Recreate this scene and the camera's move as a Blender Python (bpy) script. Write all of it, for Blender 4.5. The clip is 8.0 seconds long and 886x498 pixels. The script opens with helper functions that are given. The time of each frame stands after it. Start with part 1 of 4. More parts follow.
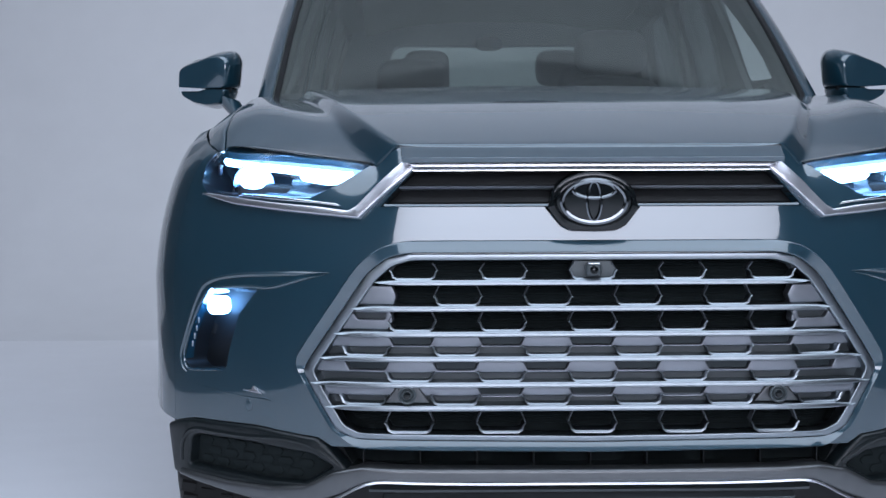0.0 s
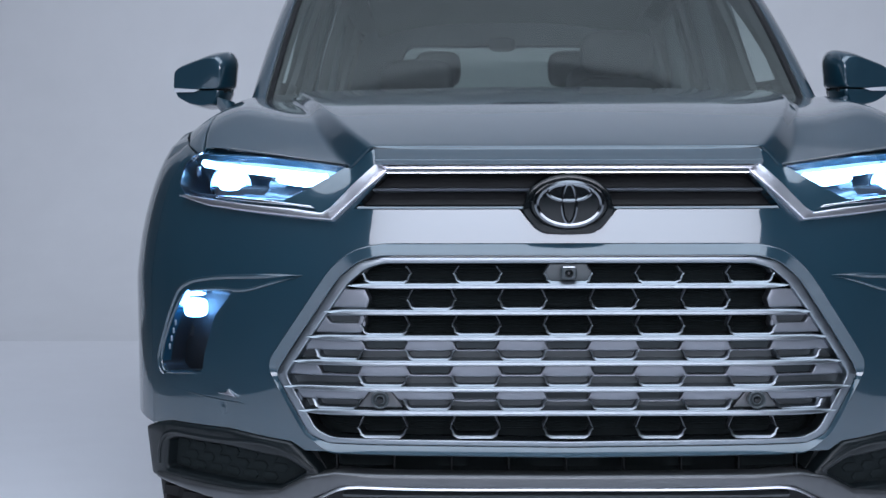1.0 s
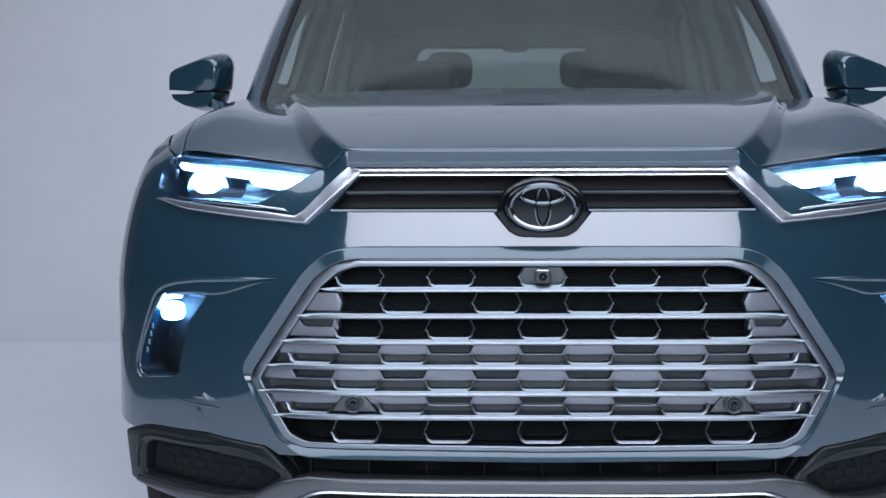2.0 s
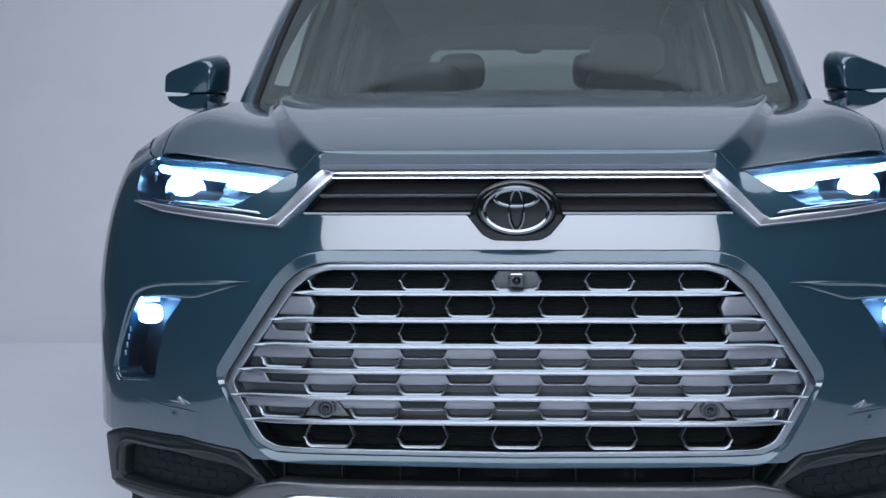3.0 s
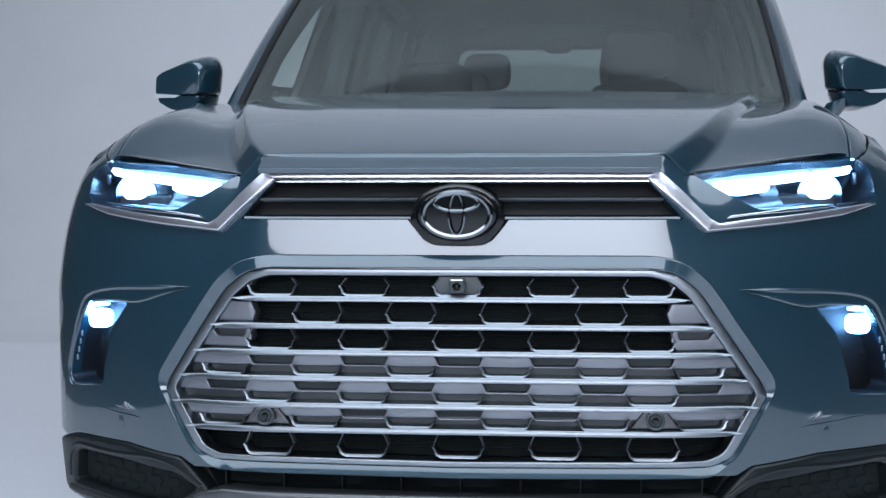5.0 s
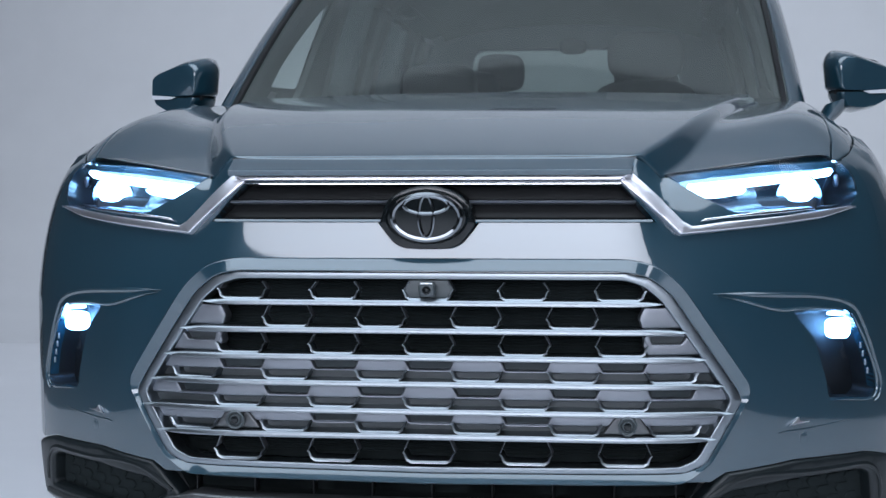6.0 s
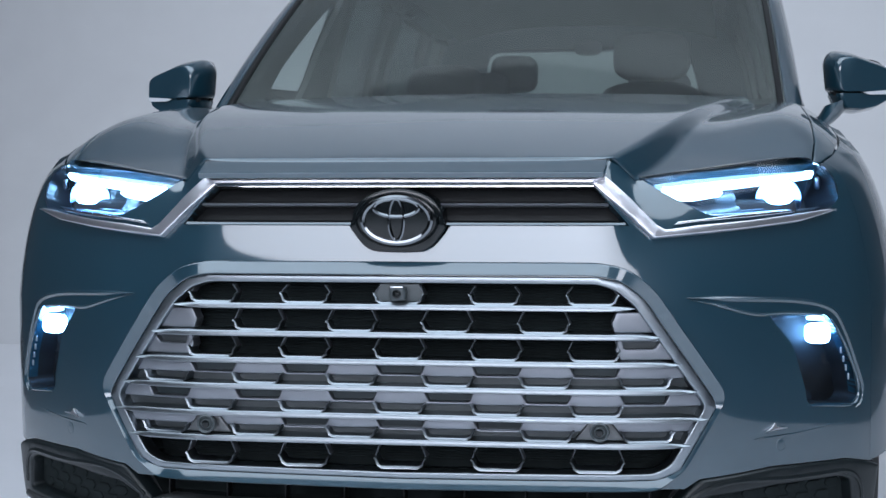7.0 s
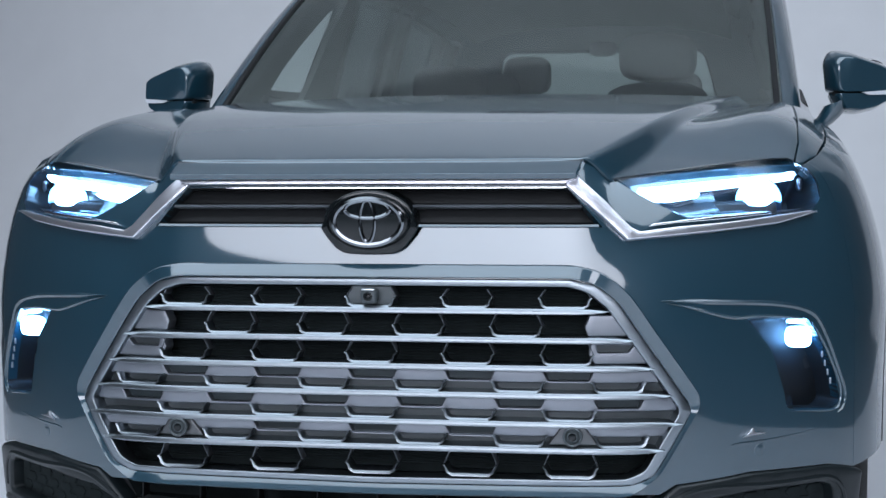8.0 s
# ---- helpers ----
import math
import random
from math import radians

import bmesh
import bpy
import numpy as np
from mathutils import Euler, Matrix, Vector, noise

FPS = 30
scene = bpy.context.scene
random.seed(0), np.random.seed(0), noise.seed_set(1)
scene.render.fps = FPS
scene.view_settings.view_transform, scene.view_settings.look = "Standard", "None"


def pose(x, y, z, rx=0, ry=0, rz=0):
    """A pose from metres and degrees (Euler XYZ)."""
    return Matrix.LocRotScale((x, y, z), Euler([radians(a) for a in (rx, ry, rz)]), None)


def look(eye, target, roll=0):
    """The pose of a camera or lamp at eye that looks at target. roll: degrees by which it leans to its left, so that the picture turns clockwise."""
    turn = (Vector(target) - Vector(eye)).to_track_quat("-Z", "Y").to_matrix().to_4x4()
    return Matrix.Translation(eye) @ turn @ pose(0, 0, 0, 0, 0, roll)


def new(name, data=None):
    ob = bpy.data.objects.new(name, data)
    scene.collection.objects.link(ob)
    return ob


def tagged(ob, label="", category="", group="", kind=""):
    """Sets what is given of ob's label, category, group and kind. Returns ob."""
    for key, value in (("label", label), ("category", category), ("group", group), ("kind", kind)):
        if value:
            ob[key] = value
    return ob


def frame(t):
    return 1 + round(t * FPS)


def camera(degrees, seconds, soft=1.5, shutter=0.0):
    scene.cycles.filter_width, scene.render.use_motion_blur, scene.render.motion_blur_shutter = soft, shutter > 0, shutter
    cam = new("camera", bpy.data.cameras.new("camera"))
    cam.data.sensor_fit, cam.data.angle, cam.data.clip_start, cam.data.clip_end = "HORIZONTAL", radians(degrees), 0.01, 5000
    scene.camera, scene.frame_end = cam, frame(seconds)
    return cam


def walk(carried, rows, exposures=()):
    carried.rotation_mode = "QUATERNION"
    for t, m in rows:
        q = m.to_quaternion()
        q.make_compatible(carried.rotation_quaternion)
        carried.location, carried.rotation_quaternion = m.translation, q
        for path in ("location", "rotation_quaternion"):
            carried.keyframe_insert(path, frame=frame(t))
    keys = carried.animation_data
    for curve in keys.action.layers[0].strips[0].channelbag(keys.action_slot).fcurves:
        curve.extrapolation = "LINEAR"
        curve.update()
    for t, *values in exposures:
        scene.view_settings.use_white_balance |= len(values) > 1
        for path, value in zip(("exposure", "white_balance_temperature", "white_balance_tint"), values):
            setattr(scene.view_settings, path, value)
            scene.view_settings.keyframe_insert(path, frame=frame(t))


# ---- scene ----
from mathutils import geometry

cam = camera(30.0, 8.0)
PATH = [
    (0, (-0.360, -3.360, 1.037), (-0.328, -1.364, 0.915), -0.21),
    (0.5, (-0.293, -3.341, 1.038), (-0.285, -1.345, 0.916), -0.12),
    (1, (-0.226, -3.326, 1.039), (-0.242, -1.330, 0.918), -0.12),
    (1.5, (-0.159, -3.311, 1.041), (-0.199, -1.315, 0.920), -0.17),
    (3, (0.041, -3.260, 1.045), (-0.073, -1.267, 0.926), -0.21),
    (3.5, (0.108, -3.241, 1.047), (-0.030, -1.249, 0.928), -0.19),
    (4, (0.180, -3.220, 1.049), (0.015, -1.230, 0.930), -0.18),
    (4.5, (0.251, -3.196, 1.050), (0.059, -1.209, 0.931), -0.19),
    (6, (0.459, -3.123, 1.053), (0.187, -1.145, 0.935), -0.25),
    (6.5, (0.525, -3.098, 1.053), (0.227, -1.124, 0.937), -0.26),
    (7, (0.589, -3.072, 1.054), (0.266, -1.101, 0.938), -0.26),
    (7.5, (0.650, -3.043, 1.053), (0.303, -1.077, 0.939), -0.28),
    (8, (0.711, -3.015, 1.051), (0.339, -1.053, 0.938), -0.32),
]
walk(cam, [(t, look(eye, target, roll)) for t, eye, target, roll in PATH], [(0, .42, 5700, 4), (8, .56, 5800, 1)])

# ---- light ----
world = bpy.data.worlds.new("studio_air")
scene.world = world
world.use_nodes = True
world.node_tree.nodes["Background"].inputs[0].default_value = (.62, .68, .8, 1)
world.node_tree.nodes["Background"].inputs[1].default_value = 0.0


def softbox(name, eye, target, sx, sy, watts, colour, spread=180, shape="RECTANGLE"):
    d = bpy.data.lights.new(name, "AREA")
    d.shape, d.size, d.size_y, d.energy, d.color = shape, sx, sy, watts, colour
    d.spread = radians(spread)
    ob = new(name, d)
    ob.matrix_world = look(eye, target)
    return ob


softbox("overhead_scrim", (0, -1.85, 4.9), (0, -1.84, 0), 9.0, 6.3, 325, (.90, .915, 1))
# backdrop_wash: unseen lamp added to brighten the back wall and its reflections
softbox("backdrop_wash", (0, 4.0, 5.35), (0, 7.8, 2.6), 7.5, .8, 82, (.94, .93, .98), 146)
softbox("softbox_front", (.15, -5.6, 2.15), (.1, 0, .95), 5.9, 2.0, 42, (1, .93, 1), 110, "ELLIPSE")

# ---- materials ----


def material(name, colour, rough=.5, metal=0.0, coat=0.0, vary=.12, scale=40, bump=0.0, bump_scale=400, spec=.5, rough_vary=.08):
    """A surface with a broad and a fine variation of its colour and gloss, and a fine relief."""
    m = bpy.data.materials.new(name)
    m.use_nodes = True
    nt = m.node_tree
    b = nt.nodes["Principled BSDF"]
    geo = nt.nodes.new("ShaderNodeTexCoord")
    n1 = nt.nodes.new("ShaderNodeTexNoise")
    n1.inputs["Scale"].default_value, n1.inputs["Detail"].default_value = 2.3, 3
    n2 = nt.nodes.new("ShaderNodeTexNoise")
    n2.inputs["Scale"].default_value, n2.inputs["Detail"].default_value = scale, 4
    nt.links.new(geo.outputs["Object"], n1.inputs["Vector"])
    nt.links.new(geo.outputs["Object"], n2.inputs["Vector"])
    add = nt.nodes.new("ShaderNodeMath")
    add.operation = "ADD"
    nt.links.new(n1.outputs["Fac"], add.inputs[0])
    nt.links.new(n2.outputs["Fac"], add.inputs[1])
    ramp = nt.nodes.new("ShaderNodeMapRange")
    ramp.inputs[1].default_value, ramp.inputs[2].default_value = .6, 1.4
    ramp.inputs[3].default_value, ramp.inputs[4].default_value = 1 - vary, 1 + vary
    nt.links.new(add.outputs[0], ramp.inputs[0])
    mul = nt.nodes.new("ShaderNodeVectorMath")
    mul.operation = "SCALE"
    mul.inputs[0].default_value = colour
    nt.links.new(ramp.outputs[0], mul.inputs["Scale"])
    nt.links.new(mul.outputs[0], b.inputs["Base Color"])
    rr = nt.nodes.new("ShaderNodeMapRange")
    rr.inputs[1].default_value, rr.inputs[2].default_value = .6, 1.4
    rr.inputs[3].default_value, rr.inputs[4].default_value = max(rough * (1 - rough_vary), 0.0), min(rough * (1 + rough_vary), 1.0)
    nt.links.new(add.outputs[0], rr.inputs[0])
    nt.links.new(rr.outputs[0], b.inputs["Roughness"])
    b.inputs["Metallic"].default_value = metal
    b.inputs["Coat Weight"].default_value = coat
    b.inputs["Coat Roughness"].default_value = .05
    b.inputs["Specular IOR Level"].default_value = spec
    if bump:
        n3 = nt.nodes.new("ShaderNodeTexNoise")
        n3.inputs["Scale"].default_value = bump_scale
        nt.links.new(geo.outputs["Object"], n3.inputs["Vector"])
        bp = nt.nodes.new("ShaderNodeBump")
        bp.inputs["Strength"].default_value, bp.inputs["Distance"].default_value = bump, .002
        nt.links.new(n3.outputs["Fac"], bp.inputs["Height"])
        nt.links.new(bp.outputs[0], b.inputs["Normal"])
    return m


def glowing(name, colour, strength):
    m = bpy.data.materials.new(name)
    m.use_nodes = True
    b = m.node_tree.nodes["Principled BSDF"]
    b.inputs["Base Color"].default_value = (.8, .8, .8, 1)
    b.inputs["Emission Color"].default_value = (*colour, 1)
    b.inputs["Emission Strength"].default_value = strength
    return m


def clear(name, tint, gloss=.06, edge=1.45, sheen=(1, 1, 1)):
    """Thin glass: lets light straight through, tinted, and mirrors at its face."""
    m = bpy.data.materials.new(name)
    m.use_nodes = True
    nt = m.node_tree
    nt.nodes.remove(nt.nodes["Principled BSDF"])
    t = nt.nodes.new("ShaderNodeBsdfTransparent")
    t.inputs[0].default_value = (*tint, 1)
    g = nt.nodes.new("ShaderNodeBsdfGlossy")
    g.inputs["Roughness"].default_value = gloss
    g.inputs["Color"].default_value = (*sheen, 1)
    mix = nt.nodes.new("ShaderNodeMixShader")
    mix.inputs[0].default_value = .06
    if edge:
        f = nt.nodes.new("ShaderNodeFresnel")
        f.inputs[0].default_value = edge
        nt.links.new(f.outputs[0], mix.inputs[0])
    nt.links.new(t.outputs[0], mix.inputs[1])
    nt.links.new(g.outputs[0], mix.inputs[2])
    nt.links.new(mix.outputs[0], nt.nodes["Material Output"].inputs[0])
    return m


PAINT = material("slate_blue_paint", (.0105, .043, .067), .38, .28, 1.0, .05, 900, 0, spec=.5)
PAINT.node_tree.nodes["Principled BSDF"].inputs["Coat IOR"].default_value = 1.9
CHROME = material("polished_chrome", (.82, .83, .85), .06, 1.0, 0, .03, 60)
SATIN = material("satin_silver", (.285, .315, .342), .32, 1.0, 0, .04, 30)
SILVER = material("matt_silver_paint", (.27, .285, .315), .42, .85, 0, .05, 30)
BLACK = material("grained_black_plastic", (.008, .009, .010), .5, 0, 0, .2, 120, .2, 700, spec=.3)
CLADDING = material("smooth_black_plastic", (.008, .0115, .013), .38, 0, 0, .15, 150, .06, 900, spec=.4)
GLOSS = material("piano_black", (.006, .008, .009), .06, 0, 0, .1, 80)
DARK = material("dark_void_plastic", (.012, .013, .014), .6, 0, 0, .2, 90)
GREY = material("grey_skid_plastic", (.075, .085, .09), .42, .3, 0, .08, 200, .08, 800)
RUBBER = material("tyre_rubber", (.02, .02, .021), .75, 0, 0, .25, 60, .3, 500)
ALLOY = material("alloy_rim", (.35, .35, .36), .3, 1.0, 0, .06, 60)
CLOTH = material("dark_seat_leather", (.03, .032, .033), .55, 0, 0, .15, 70, .2, 350)
TRIM = material("soft_dash_vinyl", (.016, .017, .018), .65, 0, 0, .15, 90, .25, 500)
LINER = material("roof_lining_cloth", (.11, .115, .115), .85, 0, 0, .1, 200, .2, 800)
GLASS = clear("tinted_windscreen", (.44, .50, .47), .05, 2.2, (.91, 1.0, .96))
SIDE_GLASS = clear("side_glass", (.92, .95, .95), .02, None)
DARK_GLASS = clear("privacy_glass", (.46, .50, .50), .02, 1.45)
PRIVACY = clear("dark_side_glass", (.09, .105, .105), .02, None)
LENS = clear("clear_lamp_lens", (.95, .97, 1.0), .02, 1.45)
SKID = material("skid_grey_paint", (.14, .145, .15), .34, .75, 0, .06, 40)
TRIMS = material("brushed_trim", (.76, .76, .81), .30, .95, 0, .04, 30)
REFLECTOR = material("lamp_reflector", (.22, .26, .32), .28, 1.0, 0, .05, 60)
BADGE = material("dark_chrome", (.20, .215, .23), .09, 1.0, 0, .03, 60)
PALE = material("frosted_clear_plastic", (.72, .74, .78), .2, .2, .6, .04, 60)
FIN = material("radiator_black", (.018, .023, .024), .85, 0, 0, .2, 90, spec=.08)
POCKETS = material("pocket_grey_plastic", (.038, .052, .058), .5, .1, 0, .1, 150, .1, 700)
HOUSING = material("sensor_grey_plastic", (.07, .082, .088), .4, .2, 0, .06, 200, .05, 800)
SMOKE = material("lamp_bucket", (.012, .018, .026), .3, .3, .5, .1, 60)
BEAM = glowing("led_white", (.22, .48, 1.0), 24)
BEAM_SOFT = glowing("led_daylight_bar", (.36, .62, 1.0), 10)
# for unseen side walls and floors that only darken the car's reflections
SIDE_DARK = material("dark_reflection_blocker", (.06, .06, .064), .9, 0, 0, .3, 4, .3, 30)
FLOOR = material("studio_paint_floor", (.72, .72, .75), .45, 0, 0, .03, 6, .05, 60)
WALL = material("studio_paint_wall", (.64, .64, .66), .8, 0, 0, .03, 5, .05, 60)
CEILING = material("pale_studio_ceiling", (.8, .8, .82), .9, 0, 0, .06, 4, .1, 30)
FRONT_GREY = material("grey_reflection_wall", (.12, .12, .13), .9, 0, 0, .3, 4, .3, 30)
MIRROR = material("mirror_glass", (.9, .9, .9), .02, 1.0, 0, 0, 10)
RED = material("red_lamp_plastic", (.35, .02, .02), .15, 0, 1.0, .05, 60)

# ---- mesh tools ----


def finish(bm, smooth=35, turn=True):
    if turn:
        bmesh.ops.recalc_face_normals(bm, faces=bm.faces)
    for f in bm.faces:
        f.smooth = True
    for e in bm.edges:
        if len(e.link_faces) == 2 and e.calc_face_angle(0) > radians(smooth):
            e.smooth = False
    return bm


def part(name, bm, mat, parent, label=""):
    """Links a bmesh as one mesh object under a thing or a part."""
    me = bpy.data.meshes.new(name)
    bm.to_mesh(me)
    bm.free()
    me.materials.append(mat)
    ob = new(name, me)
    if parent is not None:
        ob.parent = parent
    if label:
        ob["label"] = label
    return ob


def mirrored(bm):
    b = bm.copy()
    bmesh.ops.transform(b, matrix=Matrix.Diagonal((-1, 1, 1, 1)), verts=b.verts)
    bmesh.ops.reverse_faces(b, faces=b.faces)
    return b


def pair(name, bm, mat, parent, label=""):
    """A part and its mirror image on the car's other side."""
    other = mirrored(bm)
    parents = parent if isinstance(parent, tuple) else (parent, parent)
    return part(name, bm, mat, parents[0], label), part(name, other, mat, parents[1], label)


def thing(name, label, category, kind="", group=""):
    return tagged(new(name), label, category, group, kind)


def inside(poly, p):
    q, x, y = np.asarray(poly), p[:, 0], p[:, 1]
    hit = np.zeros(len(p), bool)
    for (x0, y0), (x1, y1) in zip(q, np.roll(q, -1, 0)):
        cross = (y0 > y) != (y1 > y)
        with np.errstate(divide="ignore", invalid="ignore"):
            hit ^= cross & (x < (x1 - x0) * (y - y0) / (y1 - y0) + x0)
    return hit


def gap_to(poly, p):
    """Distance of points p from the outline poly."""
    q, best = np.asarray(poly, float), np.full(len(p), 1e9)
    for a, b in zip(q, np.roll(q, -1, 0)):
        d = b - a
        t = np.clip(((p - a) @ d) / max(d @ d, 1e-12), 0, 1)
        best = np.minimum(best, np.linalg.norm(p - (a + t[:, None] * d), axis=1))
    return best


def rounded(poly, r, n=4):
    """The outline with its corners rounded."""
    q, out = np.asarray(poly, float), []
    for a, b, c in zip(np.roll(q, 1, 0), q, np.roll(q, -1, 0)):
        u, v = a - b, c - b
        lu, lv = np.linalg.norm(u), np.linalg.norm(v)
        k = min(r, lu * .45, lv * .45)
        p0, p1 = b + u / lu * k, b + v / lv * k
        for i in range(n + 1):
            t = i / n
            out.append((1 - t) ** 2 * p0 + 2 * t * (1 - t) * b + t * t * p1)
    return np.array(out)


def resample(poly, step):
    q, out = np.asarray(poly, float), []
    for a, b in zip(q, np.roll(q, -1, 0)):
        n = max(1, int(math.ceil(np.linalg.norm(b - a) / step)))
        out += [a + (b - a) * i / n for i in range(n)]
    return np.array(out)


def inset(ring, d):
    """The closed outline moved inwards by d (outwards: minus)."""
    r = np.asarray(ring, float)
    area = (r[:, 0] * np.roll(r[:, 1], -1) - np.roll(r[:, 0], -1) * r[:, 1]).sum()
    e = np.roll(r, -1, 0) - r
    e /= np.linalg.norm(e, axis=1)[:, None] + 1e-12
    n = np.stack([-e[:, 1], e[:, 0]], -1) * (1 if area > 0 else -1)
    m = n + np.roll(n, 1, 0)
    return r + d * m / np.clip((m * m).sum(1) / 2, .5, None)[:, None]


def sheet(outline, place, step=.02, holes=(), edge=0.0, proud=0.0, depth=0.0, hole_depth=None, tight=None):
    """A panel with this outline and these holes, in the surface's own two coordinates, laid on the surface place(u, v). It stands
    proud of it, rounds off over its last edge metres, and turns in by depth at its outline and its holes."""
    rings = [resample(outline, tight or step)] + [resample(h, tight or step) for h in holes]
    levels = [(rings, -edge)]
    if edge:
        for t in (30, 60, 90):
            k, drop = edge * (1 - math.cos(radians(t))), edge * (1 - math.sin(radians(t)))
            levels.append(([inset(r, k if i == 0 else -k) for i, r in enumerate(rings)], -drop))
    core = levels[-1][0]
    lo, hi = rings[0].min(0), rings[0].max(0)
    gx, gy = np.meshgrid(np.arange(lo[0] + step * .5, hi[0], step), np.arange(lo[1] + step * .5, hi[1], step))
    gx = gx + (np.arange(gx.shape[0]) % 2)[:, None] * step * .5
    grid = np.stack([gx.ravel(), gy.ravel()], -1)
    keep = inside(core[0], grid)
    for r in core[1:]:
        keep &= ~inside(r, grid)
    for r in core:
        keep &= gap_to(r, grid) > (tight or step) * .55
    pts, edges, n = [], [], 0
    for r in core:
        pts += [tuple(p) for p in r]
        edges += [(n + i, n + (i + 1) % len(r)) for i in range(len(r))]
        n += len(r)
    pts += [tuple(p) for p in grid[keep]]
    vs, _, fs, origin, *_ = geometry.delaunay_2d_cdt([Vector(p) for p in pts], edges, [], 0, 1e-7)
    vs = np.array([tuple(v) for v in vs])
    came = {k: i for i, o in enumerate(origin) for k in o}
    mid = np.array([vs[list(f)].mean(0) for f in fs])
    ok = inside(core[0], mid)
    for r in core[1:]:
        ok &= ~inside(r, mid)

    def laid(q, lift):
        return place(q[:, 0], q[:, 1]) + normals(place, q[:, 0], q[:, 1]) * lift

    bm = bmesh.new()
    made = [bm.verts.new(q) for q in laid(vs, proud)]
    for f, good in zip(fs, ok):
        if good:
            bm.faces.new([made[i] for i in f])
    n, rim = 0, []
    for r in core:
        rim.append([made[came[n + i]] for i in range(len(r))])
        n += len(r)

    turns = [1 if (r[:, 0] * np.roll(r[:, 1], -1) - np.roll(r[:, 0], -1) * r[:, 1]).sum() > 0 else -1 for r in rings]
    turns = turns[:1] + [-t for t in turns[1:]]

    def bridge(a, b, way):
        for i in range(len(a)):
            j = (i + 1) % len(a)
            q = [a[j], a[i], b[i], b[j]] if way > 0 else [a[i], a[j], b[j], b[i]]
            if len(set(q)) == 4:
                bm.faces.new(q)

    for level, drop in levels[-2::-1]:
        new_rim = []
        for old, r, way in zip(rim, level, turns):
            ring = [bm.verts.new(q) for q in laid(r, proud + drop)]
            bridge(old, ring, way)
            new_rim.append(ring)
        rim = new_rim
    for i, (old, r) in enumerate(zip(rim, rings)):
        d = depth if i == 0 or hole_depth is None else hole_depth
        if d:
            bridge(old, [bm.verts.new(q) for q in laid(r, proud - edge - d)], turns[i])
    bmesh.ops.delete(bm, geom=[v for v in bm.verts if not v.link_faces], context="VERTS")
    return finish(bm, turn=False)


def normals(place, u, v, h=1e-3):
    a = place(u + h, v) - place(u - h, v)
    b = place(u, v + h) - place(u, v - h)
    n = np.cross(a, b)
    n /= np.linalg.norm(n, axis=-1)[:, None] + 1e-12
    return n


def sweep(profile, path, place, closed=True, twist=None):
    """Sweeps a closed profile (out, up) along path (u, v) on the surface place. up is across the path, in the surface."""
    path = np.asarray(path, float)
    p, n = place(path[:, 0], path[:, 1]), normals(place, path[:, 0], path[:, 1])
    d = np.gradient(p, axis=0)
    d /= np.linalg.norm(d, axis=1)[:, None] + 1e-12
    up = np.cross(n, d)
    bm, rings = bmesh.new(), []
    for i in range(len(p)):
        k = 1.0 if twist is None else twist[i]
        rings.append([bm.verts.new(p[i] + n[i] * o + up[i] * w * k) for o, w in profile])
    m = len(profile)
    for a, b in zip(rings, rings[1:]):
        for i in range(m):
            bm.faces.new((a[i], a[(i + 1) % m], b[(i + 1) % m], b[i]))
    if closed:
        bm.faces.new(rings[0])
        bm.faces.new(rings[-1][::-1])
    return finish(bm)


def superquad(centre, size, power=2.6, seg=32, rings=18, shape=None):
    """A rounded box: a ball drawn towards its corners. shape bends its points."""
    bm = bmesh.new()
    bmesh.ops.create_uvsphere(bm, u_segments=seg, v_segments=rings, radius=1)
    for v in bm.verts:
        c = np.array(v.co)
        c /= (np.abs(c) ** power).sum() ** (1 / power)
        q = c if shape is None else np.array(shape(*c))
        v.co = Vector(np.asarray(centre) + q * np.asarray(size) / 2)
    return finish(bm, 60)


def box(lo, hi, bevel=.01, seg=2):
    bm = bmesh.new()
    bmesh.ops.create_cube(bm, size=1)
    for v in bm.verts:
        v.co = Vector([lo[i] + (v.co[i] + .5) * (hi[i] - lo[i]) for i in range(3)])
    if bevel:
        bmesh.ops.bevel(bm, geom=bm.edges, offset=bevel, segments=seg, profile=.5, affect="EDGES")
    return finish(bm, 50)


def lathe(profile, centre, axis="x", seg=48, tip=1):
    """Turns a profile of (along the axis, radius) round the axis."""
    bm, rings = bmesh.new(), []
    for k in range(seg):
        t = 2 * math.pi * k / seg
        row = []
        for h, r in profile:
            c, s = r * math.cos(t), r * math.sin(t)
            q = (h, c, s) if axis == "x" else (c, h, s) if axis == "y" else (c, s, h)
            row.append(bm.verts.new(Vector(q) + Vector(centre)))
        rings.append(row)
    for a, b in zip(rings, rings[1:] + rings[:1]):
        for i in range(len(profile) - 1):
            bm.faces.new((a[i], a[i + 1], b[i + 1], b[i]))
    bmesh.ops.remove_doubles(bm, verts=bm.verts, dist=1e-6)
    return finish(bm)


def flat(place_y):
    return lambda u, v: np.stack([u, np.full_like(u, place_y), v], -1)



